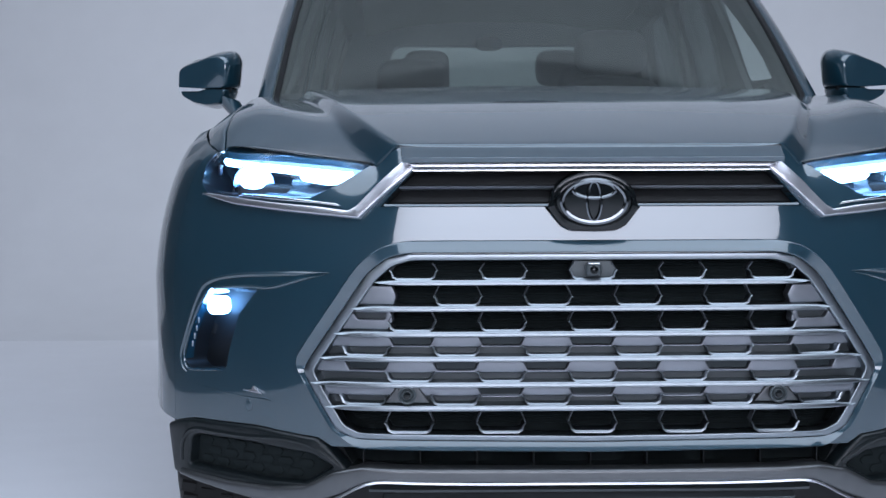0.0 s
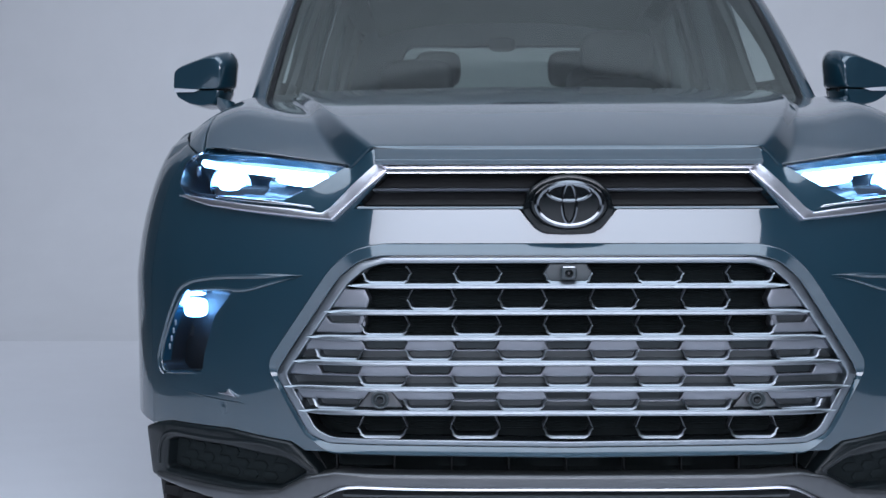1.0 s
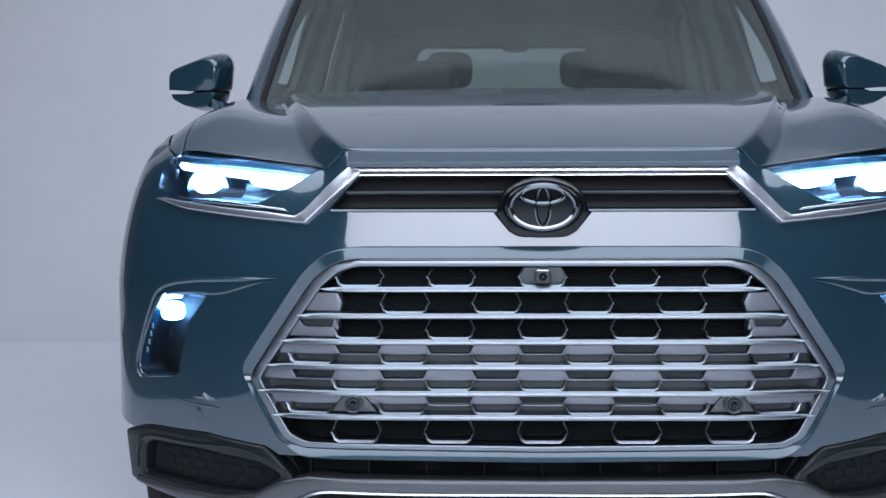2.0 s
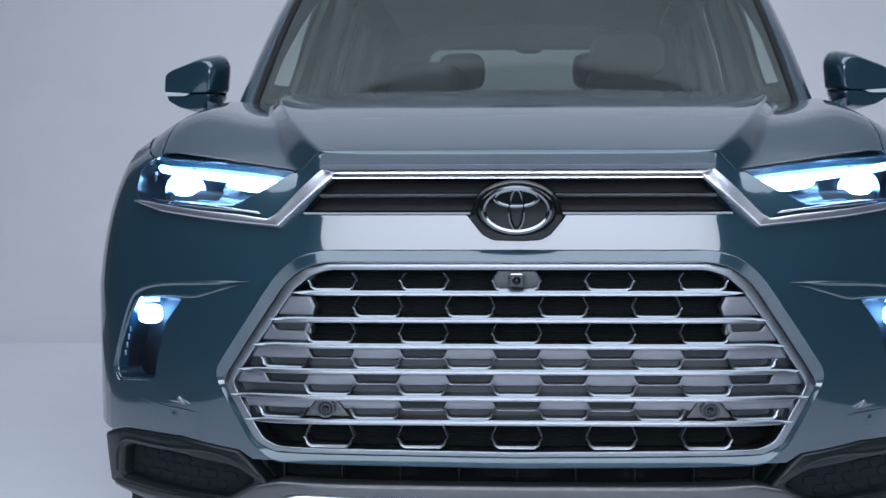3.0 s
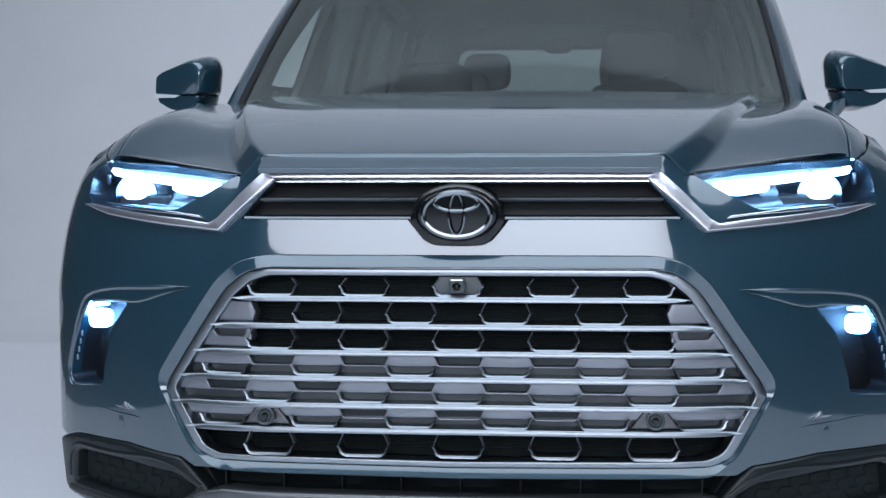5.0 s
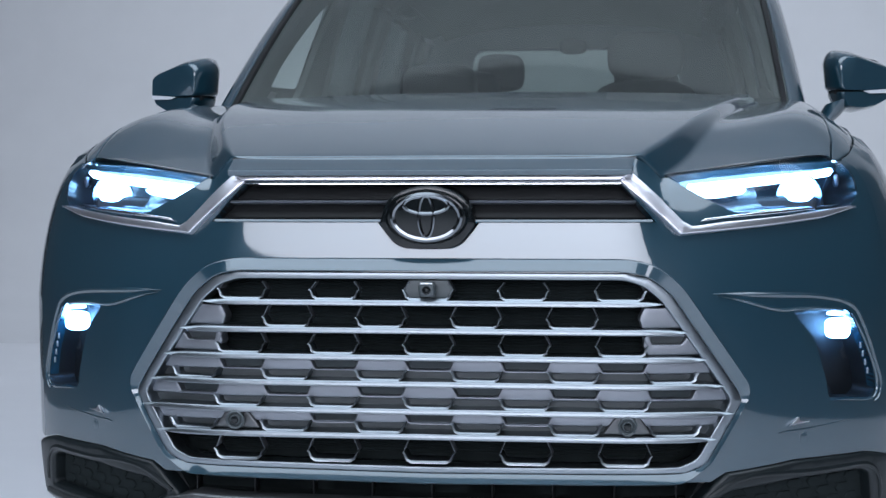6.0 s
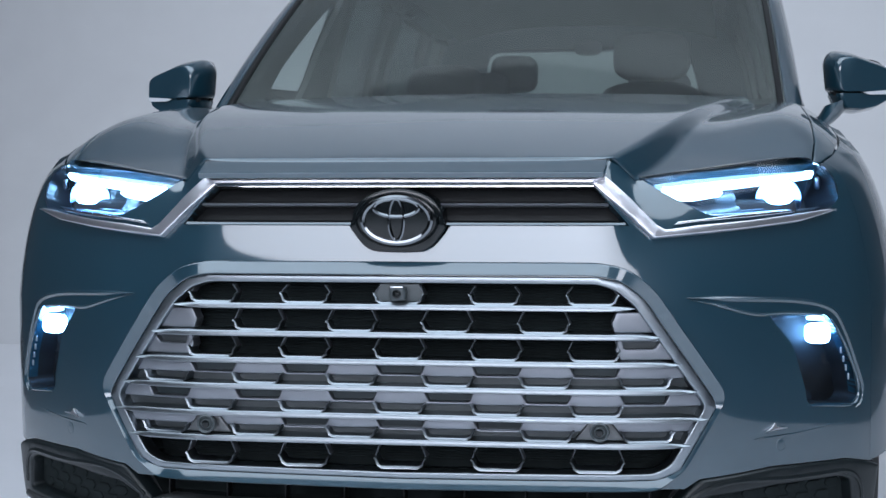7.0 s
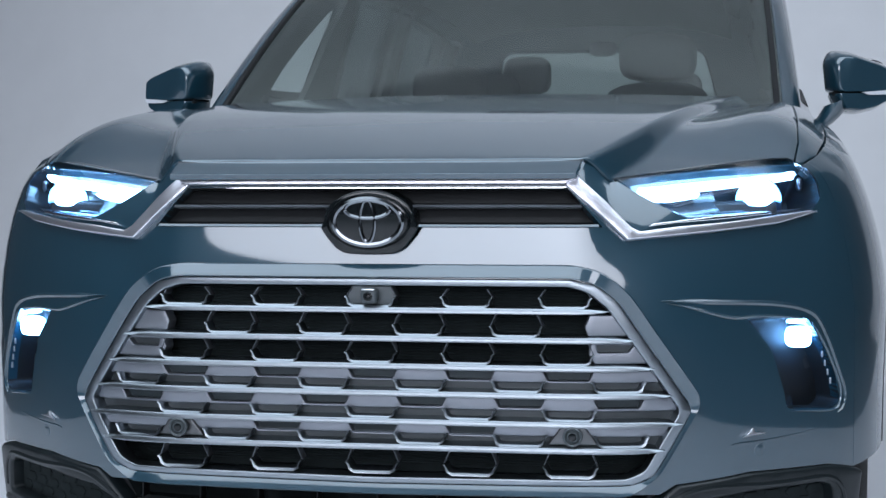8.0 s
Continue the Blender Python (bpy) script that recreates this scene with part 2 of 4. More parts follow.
# ---- shape of the bodywork ----
def curve(keys, x):
    """A natural cubic spline through keys (x, values), at x."""
    k = np.asarray(keys, float)
    xs, vs = k[:, 0], k[:, 1:]
    n, h = len(xs), np.diff(k[:, 0])
    m, r = np.eye(n), np.zeros_like(vs)
    for i in range(1, n - 1):
        m[i, i - 1:i + 2] = h[i - 1], 2 * (h[i - 1] + h[i]), h[i]
        r[i] = 6 * ((vs[i + 1] - vs[i]) / h[i] - (vs[i] - vs[i - 1]) / h[i - 1])
    c = np.linalg.solve(m, r)
    x = np.clip(np.asarray(x, float), xs[0], xs[-1])
    i = np.clip(np.searchsorted(xs, x, side="right") - 1, 0, n - 2)
    g, a, b = h[i][..., None], (xs[i + 1] - x)[..., None], (x - xs[i])[..., None]
    return (c[i] * a**3 + c[i + 1] * b**3) / (6 * g) + (vs[i] / g - c[i] * g / 6) * a + (vs[i + 1] / g - c[i + 1] * g / 6) * b


def softened(p, width, times=3):
    """Rows of values with their small waves smoothed away, the ends kept."""
    for _ in range(times):
        q = np.vstack([2 * p[0] - p[width:0:-1], p, 2 * p[-1] - p[-2:-width - 2:-1]])
        c = np.cumsum(np.vstack([np.zeros((1, p.shape[1])), q]), 0)
        p = (c[2 * width + 1:] - c[:-2 * width - 1]) / (2 * width + 1)
    return p


# plan of the nose and flank at bumper height (x, y), and of the line where hood and wing tops begin
PLAN = [(0, 0, 0, .050), (.2, 0, .2, .050), (.38, .002, .385, .055), (.45, .012, .45, .09), (.55, .036, .53, .14), (.65, .088, .61, .19),
        (.75, .17, .70, .255), (.826, .240, .765, .305), (.902, .325, .804, .345), (.951, .43, .834, .43), (.977, .56, .853, .56),
        (.988, .75, .862, .75), (.993, 1.0, .868, 1.0), (.993, 1.5, .872, 1.5)]
_u = np.linspace(0, len(PLAN) - 1, 1301)
_p = curve([(i, *row) for i, row in enumerate(PLAN)], _u)
_p = softened(_p, 45)
_arc = np.concatenate([[0], np.cumsum(np.hypot(np.diff(_p[:, 0]), np.diff(_p[:, 1])))])
CREST = [(.0, 1.0285), (.05, 1.0425), (.10, 1.0562), (.25, 1.094), (.45, 1.136), (.57, 1.154), (.72, 1.170), (1.0, 1.191), (1.5, 1.223)]
SPREAD = [(0, .2), (.2, .25), (.35, .36), (.8, .65), (1.5, .9)]
SHOULDER = [(0, .392), (.48, .477), (1.0, .58), (1.5, .67)]
CREASE = [(0, .378), (.055, .396), (.13, .427), (.21, .456), (.48, .53), (1.0, .62), (1.5, .68)]


def eased(q):
    q = np.clip(q, 0, 1)
    return q * q * (3 - 2 * q)


def top_z(x, y):
    """Height of hood and wing tops over the plan."""
    x = np.abs(np.asarray(x, float))
    y = np.asarray(y, float)
    c, s, k = curve(CREASE, y)[..., 0], curve(SPREAD, y)[..., 0], curve(CREST, y)[..., 0]
    drop = .052 * np.exp(-(np.clip(y, 0, None) / .50) ** 3)
    # a steep facet beside the raised middle, running out towards the rear
    t, e = (x - c) / (.012 + .022 * drop / .052), .05
    z = k - drop * .5 * (np.sqrt(t * t + e * e) - np.sqrt((t - 1) ** 2 + e * e) + 1) - .012 * (x / .5) ** 2 * y / (y + .4)
    edge = curve(SHOULDER, y)[..., 0] + .01 + .0225 * np.clip(1 - y / .8, 0, 1) ** 2
    out = np.clip(x - edge, 0, None)
    front = z - s * out ** 2 - 3.0 * np.clip(x - .78, 0, None) ** 2
    # farther back a valley runs beside the raised middle, and the wing swells again outside it
    q = (x - c) / .024
    step = .5 * (np.sqrt(q * q + e * e) - np.sqrt((q - 1) ** 2 + e * e) + 1)
    swell = eased((x - c - .03) / .14) * np.clip(.017 + .03 * (y - .6), .012, .032)
    ridge = .003 * np.exp(-((x - c + .015) / .035) ** 2) * eased((y - .4) / .5)
    rear = k - .021 * step + swell + ridge - .012 * (x / .5) ** 2 * y / (y + .4) - 3.0 * np.clip(x - .72, 0, None) ** 2
    w = eased((y - .25) / .38)
    return front + (rear - front) * w


def skin(a, z):
    """Place on the bodywork at a metres round the plan from the middle (minus: to the car's right) and height z."""
    a, z = np.broadcast_arrays(np.asarray(a, float), np.asarray(z, float))
    s = np.sign(a) + (a == 0)
    u = np.interp(np.abs(a), _arc, _u)
    p = np.stack([np.interp(u, _u, _p[:, i]) for i in range(4)], -1)
    zt = top_z(p[..., 2], p[..., 3])
    t = np.clip((z - .74) / (zt - .74), 0, 1)
    g = 1 - np.sqrt(np.clip(1 - t ** 2.2, 0, 1)) * .75 - .25 * (1 - t)
    g = np.where(t <= 0, 0, g)
    low = np.clip((.56 - z) / .2, 0, 2) ** 2 * .02
    x = p[..., 0] + (p[..., 2] - p[..., 0]) * g
    y = p[..., 1] + (p[..., 3] - p[..., 1]) * g + low * np.clip((1.0 - p[..., 1]), 0, 1)
    f = np.clip((y - .38) / .35, 0, 1)
    x = x + .008 * f * f * (3 - 2 * f) * np.exp(-((z - .80) / .16) ** 2)
    return np.stack([s * x, y, z], -1)


# ---- studio ----
def studio():
    """Floor and coved back wall of a white photo studio, with unseen side floors, walls and ceiling added for
    reflections.
    """
    def sweep_wall(name, keys, x0, x1, mat, label):
        bm = bmesh.new()
        rows = [[bm.verts.new((x, y, z)) for x in np.linspace(x0, x1, 9)] for y, z in keys]
        for a, b in zip(rows, rows[1:]):
            for i in range(8):
                bm.faces.new((a[i], a[i + 1], b[i + 1], b[i]))
        ob = part(name, finish(bm, 60), mat, None)
        return tagged(ob, label, name.split("_")[0], kind="structure")
    r = 2.2
    cove = [(5.6 + r * math.sin(t), r - r * math.cos(t)) for t in np.linspace(0, math.pi / 2, 24)]
    floor = box((-3.5, -9, -.1), (3.5, 5.6, 0), 0)
    tagged(part("floor", floor, FLOOR, None), "pale grey painted studio floor", "floor", kind="structure")
    sweep_wall("wall_cove", cove + [(7.8, 5.6)], -8, 8, WALL, "pale grey seamless studio wall curving into the floor")
    # dark side floors, out of view, added to darken reflections in the bumper
    for name, lo, hi, mat, label in (("floor_east", (3.5, -9, -.1), (8, 5.6, -.004), SIDE_DARK, "unseen dark floor strip added to darken bumper reflections"),
                                     ("floor_west", (-8, -9, -.1), (-3.5, 5.6, -.004), SIDE_DARK, "unseen dark floor strip added to darken bumper reflections"),
                                     # dark side walls, never in view, added so the car's flanks mirror dark
                                     ("wall_east", (5.7, -9, 0), (5.8, 7.8, 5.6), SIDE_DARK, "unseen dark side wall added for dark reflections"),
                                     ("wall_west", (-5.8, -9, 0), (-5.7, 7.8, 5.6), SIDE_DARK, "unseen dark side wall added for dark reflections"),
                                     # added wall behind the camera; its grey sets what the car's front mirrors
                                     ("wall_south", (-8.1, -9.1, 0), (8.1, -9, 5.6), FRONT_GREY, "unseen grey wall added behind the camera for reflections"),
                                     # added ceiling, out of view, pale to brighten hood and windscreen reflections
                                     ("ceiling", (-8.1, -9.1, 5.6), (8.1, 7.9, 5.7), CEILING, "unseen pale ceiling added for hood and windscreen reflections")):
        tagged(part(name, box(lo, hi, 0), mat, None), label, name.split("_")[0], kind="structure")


studio()

# ---- car: painted panels ----
car = thing("car", "slate blue SUV with lit headlights standing on a studio floor", "car")


def top(x, y):
    return np.stack([x, y, top_z(x, y)], -1)


def arc_at_y(y):
    """Distance round the plan to where the flank passes y."""
    return float(np.interp(y, _p[500:, 1], _arc[500:]))


def edge_z(a):
    u = np.interp(np.abs(a), _arc, _u)
    return top_z(np.interp(u, _u, _p[:, 2]), np.interp(u, _u, _p[:, 3]))


def both(half):
    """A whole outline from its half on the car's left, from the middle's top round to the middle's bottom."""
    half = [tuple(p) for p in half]
    return half + [(-a, z) for a, z in half[::-1] if abs(a) > 1e-6]


LAMP = [(.448, 1.006), (.53, 1.014), (.633, 1.024), (.74, 1.033), (.853, 1.042), (.93, 1.042), (.968, 1.028), (.982, 1.0), (.965, .962), (.918, .938), (.797, .933),
        (.661, .924), (.595, .935), (.522, .968)]
UPPER = [(0, .991), (.365, .991), (.433, .917), (.099, .917), (.090, .905), (.068, .878), (.045, .869), (0, .868)]
MOUTH = [(0, .808), (.374, .808), (.409, .797), (.446, .766), (.580, .578), (.512, .466), (.480, .452), (0, .446)]
RING = [(0, .822), (.376, .822), (.420, .812), (.462, .780), (.604, .578), (.530, .456), (.490, .440), (0, .434)]
POCKET = [(.874, .736), (.742, .747), (.722, .742), (.782, .685), (.816, .597), (.822, .564), (.944, .554), (.970, .568), (.953, .624), (.912, .690)]
SEAM = 1.02
lamp_hole = rounded(LAMP, .012)
bumper_edge = [(0, edge_z(0))] + [(a, edge_z(a)) for a in np.arange(.05, SEAM, .03)] + [(SEAM, edge_z(SEAM)), (SEAM, .43), (.933, .446), (.732, .451), (.572, .438),
                                                                                          (.541, .420), (.403, .421), (0, .415)]
bumper_edge = [(a, z - .001) if z > 1 else (a, z) for a, z in bumper_edge]
mirror_of = lambda poly: [(-a, z) for a, z in poly][::-1]
bumper = part("front_bumper", sheet(both(bumper_edge), skin, .022, [both(UPPER), both(RING), lamp_hole, mirror_of(lamp_hole), rounded(POCKET, .012), mirror_of(rounded(POCKET, .012))],
                                    depth=.012, hole_depth=.02, tight=.012), PAINT, car, "slate blue painted front bumper skin")

# hood: from behind its front lip to the cowl
hood_edge = [(0, .056), (.2, .056), (.388, .060), (.452, .096), (.53, .146), (.61, .196), (.70, .262), (.764, .309), (.785, .345), (.795, .45), (.797, .7), (.797, 1.0), (.785, 1.40), (.6, 1.355), (.3, 1.315), (0, 1.305)]


def fanned(s, y):
    """The hood's own coordinates: lines of one s run along the crease beside the raised middle."""
    x = s * curve(CREASE, y)[..., 0] / .378
    return np.stack([x, y, top_z(x, y)], -1)


fan_edge = np.array([(x * .378 / curve(CREASE, np.array([y]))[0, 0], y) for x, y in resample(both(hood_edge), .02)])
part("hood", sheet(fan_edge, fanned, .0062, depth=.025, edge=.004, tight=.0085), PAINT, car, "slate blue hood with a raised middle")


def lip_face(x, y):
    """The flat strip between the bright bar and the front edge of the hood."""
    return np.stack([x, y, 1.0400 + (y - .05) * .36], -1)


part("hood_lip", sheet([(-.388, -.012), (.388, -.012), (.392, .0500), (-.392, .0500)], lip_face, .02, depth=.010, edge=.0008, tight=.01), PAINT, car, "flat painted strip under the hood edge")
part("hood_seal", sheet([(-.393, .0495), (.393, .0495), (.395, .0575), (-.395, .0575)], lambda x, y: lip_face(x, y) + [0, 0, -.0005], .02), BLACK, car, "dark gap seal under the hood edge")

# wings: the top beside the hood and the flank with its wheel arch
wing_top = [(.766, .309), (.802, .348), (.832, .43), (.851, .56), (.861, .75), (.867, 1.0), (.871, 1.5), (.81, 1.52), (.787, 1.402), (.799, 1.0), (.799, .7), (.797, .45), (.787, .344)]
wheel_y, wheel_z, arch = .985, .385, .435


def arch_line(n=14):
    out = []
    for t in np.linspace(math.radians(8), math.radians(172), n):
        out.append((arc_at_y(wheel_y - arch * math.cos(t)), wheel_z + arch * math.sin(t)))
    return out


flank_edge = [(SEAM + .0008, .43)] + arch_line() + [(arc_at_y(1.49), .44), (arc_at_y(1.49), edge_z(arc_at_y(1.49)))]
flank_edge += [(a, edge_z(a)) for a in np.arange(arc_at_y(1.46), SEAM + .01, -.04)] + [(SEAM + .0008, edge_z(SEAM))]
wings = pair("fender", sheet(flank_edge, skin, .03, depth=.012, tight=.015), PAINT, car)
pair("wing_top", sheet(wing_top, top, .02, depth=.012, edge=.003, tight=.012), PAINT, wings)
arch_in = [(a, z) for a, z in arch_line()]
pair("arch_cladding", sweep([(-.006, -.024), (.000, -.022), (.0015, 0), (.000, .022), (-.006, .024)], arch_in, skin), BLACK, wings, "black plastic wheel arch lip")
liner = lathe([(-.02, arch - .01), (-.30, arch - .015), (-.33, .1)], (.95, wheel_y, wheel_z), "x", 40)
bmesh.ops.delete(liner, geom=[v for v in liner.verts if v.co.z < .36 and v.co.x > .7], context="VERTS")
pair("arch_liner", liner, DARK, wings)

# ---- flanks, doors, roof and glass ----
FLANK = [(.25, .93), (.5, .95), (.75, .966), (.95, .958), (1.06, .935), (1.13, .90), (1.18, .872), (1.45, .795), (1.62, .745), (1.69, .69), (1.73, .58)]


def side(y, z):
    y, z = np.broadcast_arrays(np.asarray(y, float), np.asarray(z, float))
    x = curve(FLANK, z)[..., 0] - .075 * np.clip((2.2 - y) / .7, 0, 1) * np.clip((z - 1.0) / .2, 0, 1)
    x = x - .05 * np.clip((y - 4.2) / .8, 0, 1) ** 2
    return np.stack([x, y, z], -1)


def side_place(y, z):
    return side(y, z)


def arch_cut(yc, r=.435):
    return [(yc - r * math.cos(t), .385 + r * math.sin(t)) for t in np.linspace(math.radians(8), math.radians(172), 14)]


REAR_Y = 3.935
front_door = [(1.52, .42), (2.70, .42), (2.70, 1.17), (2.75, 1.655), (2.64, 1.660), (2.36, 1.605), (2.1, 1.498), (1.93, 1.412), (1.62, 1.225), (1.52, 1.15)]
front_win = [(1.74, 1.245), (2.65, 1.245), (2.69, 1.60), (2.58, 1.615), (2.36, 1.570), (2.12, 1.470), (1.76, 1.255)]
rear_door = [(2.706, .42), (3.46, .42), (3.52, .75), (3.60, .82), (3.62, 1.17), (3.62, 1.66), (3.3, 1.69), (2.756, 1.67), (2.706, 1.17)]
rear_win = [(2.80, 1.18), (3.50, 1.19), (3.52, 1.63), (3.28, 1.65), (2.84, 1.625)]
quarter = [(3.626, .84)] + [p for p in arch_cut(REAR_Y) if p[1] > .42 and p[0] > 3.62] + [(4.95, .45), (5.0, .9), (4.93, 1.15), (4.72, 1.66), (4.4, 1.69), (3.626, 1.67)]
quarter_win = [(3.72, 1.20), (4.55, 1.24), (4.58, 1.32), (4.40, 1.60), (3.74, 1.63)]
rocker = [(1.50, .30), (3.48, .30), (3.46, .415), (1.52, .415)]
doors = pair("front_door", sheet(front_door, side_place, .05, [rounded(front_win, .02)], depth=.02, hole_depth=.008, tight=.025), PAINT, car)
rdoors = pair("rear_door", sheet(rear_door, side_place, .05, [rounded(rear_win, .02)], depth=.02, hole_depth=.008, tight=.025), PAINT, car)
quarters = pair("quarter_panel", sheet(quarter, side_place, .05, [rounded(quarter_win, .02)], depth=.02, hole_depth=.008, tight=.025), PAINT, car)
pair("sill_cladding", sheet(rocker, side_place, .06, depth=.03), BLACK, car, "black plastic sill")
view = [(2.07, 1.262), (2.47, 1.268), (2.66, 1.575), (2.58, 1.545)]
for holder, shape, win in ((doors, front_door, view), (rdoors, rear_door, rear_win), (quarters, quarter, quarter_win)):
    pair("inner_frame", sheet([(y, z) for y, z in shape if z > 1.0], lambda y, z: side(y, z) + [-.016, 0, 0], .06, [rounded(win, .02)], tight=.03), TRIM, holder)
for holder, win, pane in ((doors, front_win, SIDE_GLASS), (rdoors, rear_win, PRIVACY), (quarters, quarter_win, PRIVACY)):
    for o in pair("window_pane", sheet(rounded(win, .02), side_place, .06, proud=-.012, tight=.03), pane, holder):
        o.visible_shadow = False
for holder, shape, win in ((doors, front_door, front_win), (rdoors, rear_door, rear_win)):
    pair("window_surround", sheet([(y, z) for y, z in shape if z > 1.16], side_place, .05, [rounded(win, .02)], proud=.002, tight=.025), BLACK, holder, "black window surround")
for holder, y in ((doors, 2.48), (rdoors, 3.34)):
    pair("door_handle", superquad((.968, y, .98), (.03, .22, .03), 3), PAINT, holder)


def screen(u, v):
    """Windscreen: u across at the base, v from base to top."""
    u, v = np.broadcast_arrays(np.asarray(u, float), np.asarray(v, float))
    y = 1.335 + .88 * v + .30 * u ** 2 - .04 * v * u ** 2
    z = 1.186 + .55 * v - .075 * v ** 2 + .035 * u ** 2 * (1 - v) - .06 * v * u ** 2
    return np.stack([u * (1.045 - .062 * v), y, z], -1)


screen_edge = [(-.742, -.09), (.742, -.09), (.75, 1.0), (-.75, 1.0)]
glass = part("windscreen", sheet(screen_edge, screen, .025, tight=.025), GLASS, car, "tinted windscreen")
glass.visible_shadow = False
part("windscreen_shade_band", sheet([(-.73, .9), (.73, .9), (.733, .995), (-.733, .995)], lambda u, v: screen(u, v) + [0, .006, -.006], .06), DARK, glass)
part("cowl", sheet([(-.70, -.09), (.70, -.09), (.73, .03), (-.73, .03)], lambda u, v: screen(u, v) + np.stack([0 * u, 0 * u, -.022 - .1 * np.clip(-v, 0, 1)], -1), .04, depth=.01), BLACK, car, "black plastic cowl under the windscreen")
rise = np.linspace(-.15, 1.03, 44)
pillars = pair("pillar", sweep([(-.06, -.046), (-.036, -.044), (-.018, -.035), (-.004, -.020), (.005, -.002), (.006, .012), (.002, .017), (-.06, .017)], np.stack([.758 + .010 * rise, rise], -1), screen), PAINT, car, "slate blue windscreen pillar")
pair("pillar_seal", sweep([(-.004, -.009), (.006, -.008), (.006, .006), (-.004, .009)], np.stack([.728 + .010 * rise, rise], -1)[2:], screen), BLACK, pillars, "black glass seal")
pair("inner_pillar_trim", sweep([(-.05, -.012), (-.022, -.012), (-.020, .010), (-.026, .014), (-.05, .012)], np.stack([.739 + .010 * rise, rise], -1)[4:], screen), LINER, pillars, "grey inner pillar trim")


def roof(x, y):
    x, y = np.broadcast_arrays(np.asarray(x, float), np.asarray(y, float))
    z = curve([(2.1, 1.640), (2.3, 1.69), (2.8, 1.745), (3.4, 1.755), (4.2, 1.735), (4.85, 1.68)], y)[..., 0] - .10 * (np.abs(x) / .67) ** 3
    return np.stack([x, y, z], -1)


roof_ob = part("roof", sheet([(-.64, 2.37), (-.3, 2.25), (0, 2.215), (.3, 2.25), (.64, 2.37), (.70, 2.6), (.70, 4.6), (.66, 4.85), (-.66, 4.85), (-.70, 4.6), (-.70, 2.6)], roof, .08, depth=.03), PAINT, car)
part("roof_lining", sheet([(-.56, 2.40), (.56, 2.40), (.60, 4.70), (-.60, 4.70)], lambda x, y: roof(x, y) + [0, 0, -.05], .1), LINER, roof_ob, "pale grey cloth roof lining")
pair("roof_rail", sweep([(.0, -.02), (.035, -.015), (.04, .0), (.035, .015), (0, .02)], [(.60, y) for y in np.linspace(2.5, 4.5, 24)], roof), SATIN, roof_ob)


def tail(x, z):
    x, z = np.broadcast_arrays(np.asarray(x, float), np.asarray(z, float))
    y = curve([(.3, 5.02), (.55, 5.08), (.9, 5.06), (1.2, 5.0), (1.45, 4.90), (1.66, 4.78)], z)[..., 0] - .16 * (np.abs(x) / .9) ** 3
    return np.stack([-x, y, z], -1)


back_window = rounded([(-.56, 1.20), (.56, 1.20), (.47, 1.545), (-.47, 1.545)], .05)
hatch = part("tailgate", sheet([(-.9, .62), (.9, .62), (.88, 1.1), (.66, 1.66), (-.66, 1.66), (-.88, 1.1)], tail, .06, [back_window], depth=.03, tight=.03), PAINT, car)
rear_glass = part("rear_window_pane", sheet(back_window, lambda x, z: tail(x, z) + [0, -.01, 0], .08, tight=.03), DARK_GLASS, hatch)
rear_glass.visible_shadow = False
part("stop_lamp", superquad((0, 4.79, 1.545), (.13, .05, .07), 3), DARK, hatch)
part("rear_bumper", sheet([(-.92, .33), (.92, .33), (.92, .61), (-.92, .61)], lambda x, z: tail(x, z) + [0, .03, 0], .06, depth=.05), BLACK, car)
pair("tail_lamp", sheet([(.5, .93), (.88, .95), (.87, 1.08), (.5, 1.06)], lambda x, z: tail(-x, z) + [0, .012, 0], .04, depth=.03, edge=.006), RED, hatch)
part("underbody", box((-.62, .30, .22), (.62, 4.95, .34), .03), DARK, car)
part("front_bulkhead", box((-.75, .25, .34), (.75, .30, .96), .01), DARK, car)

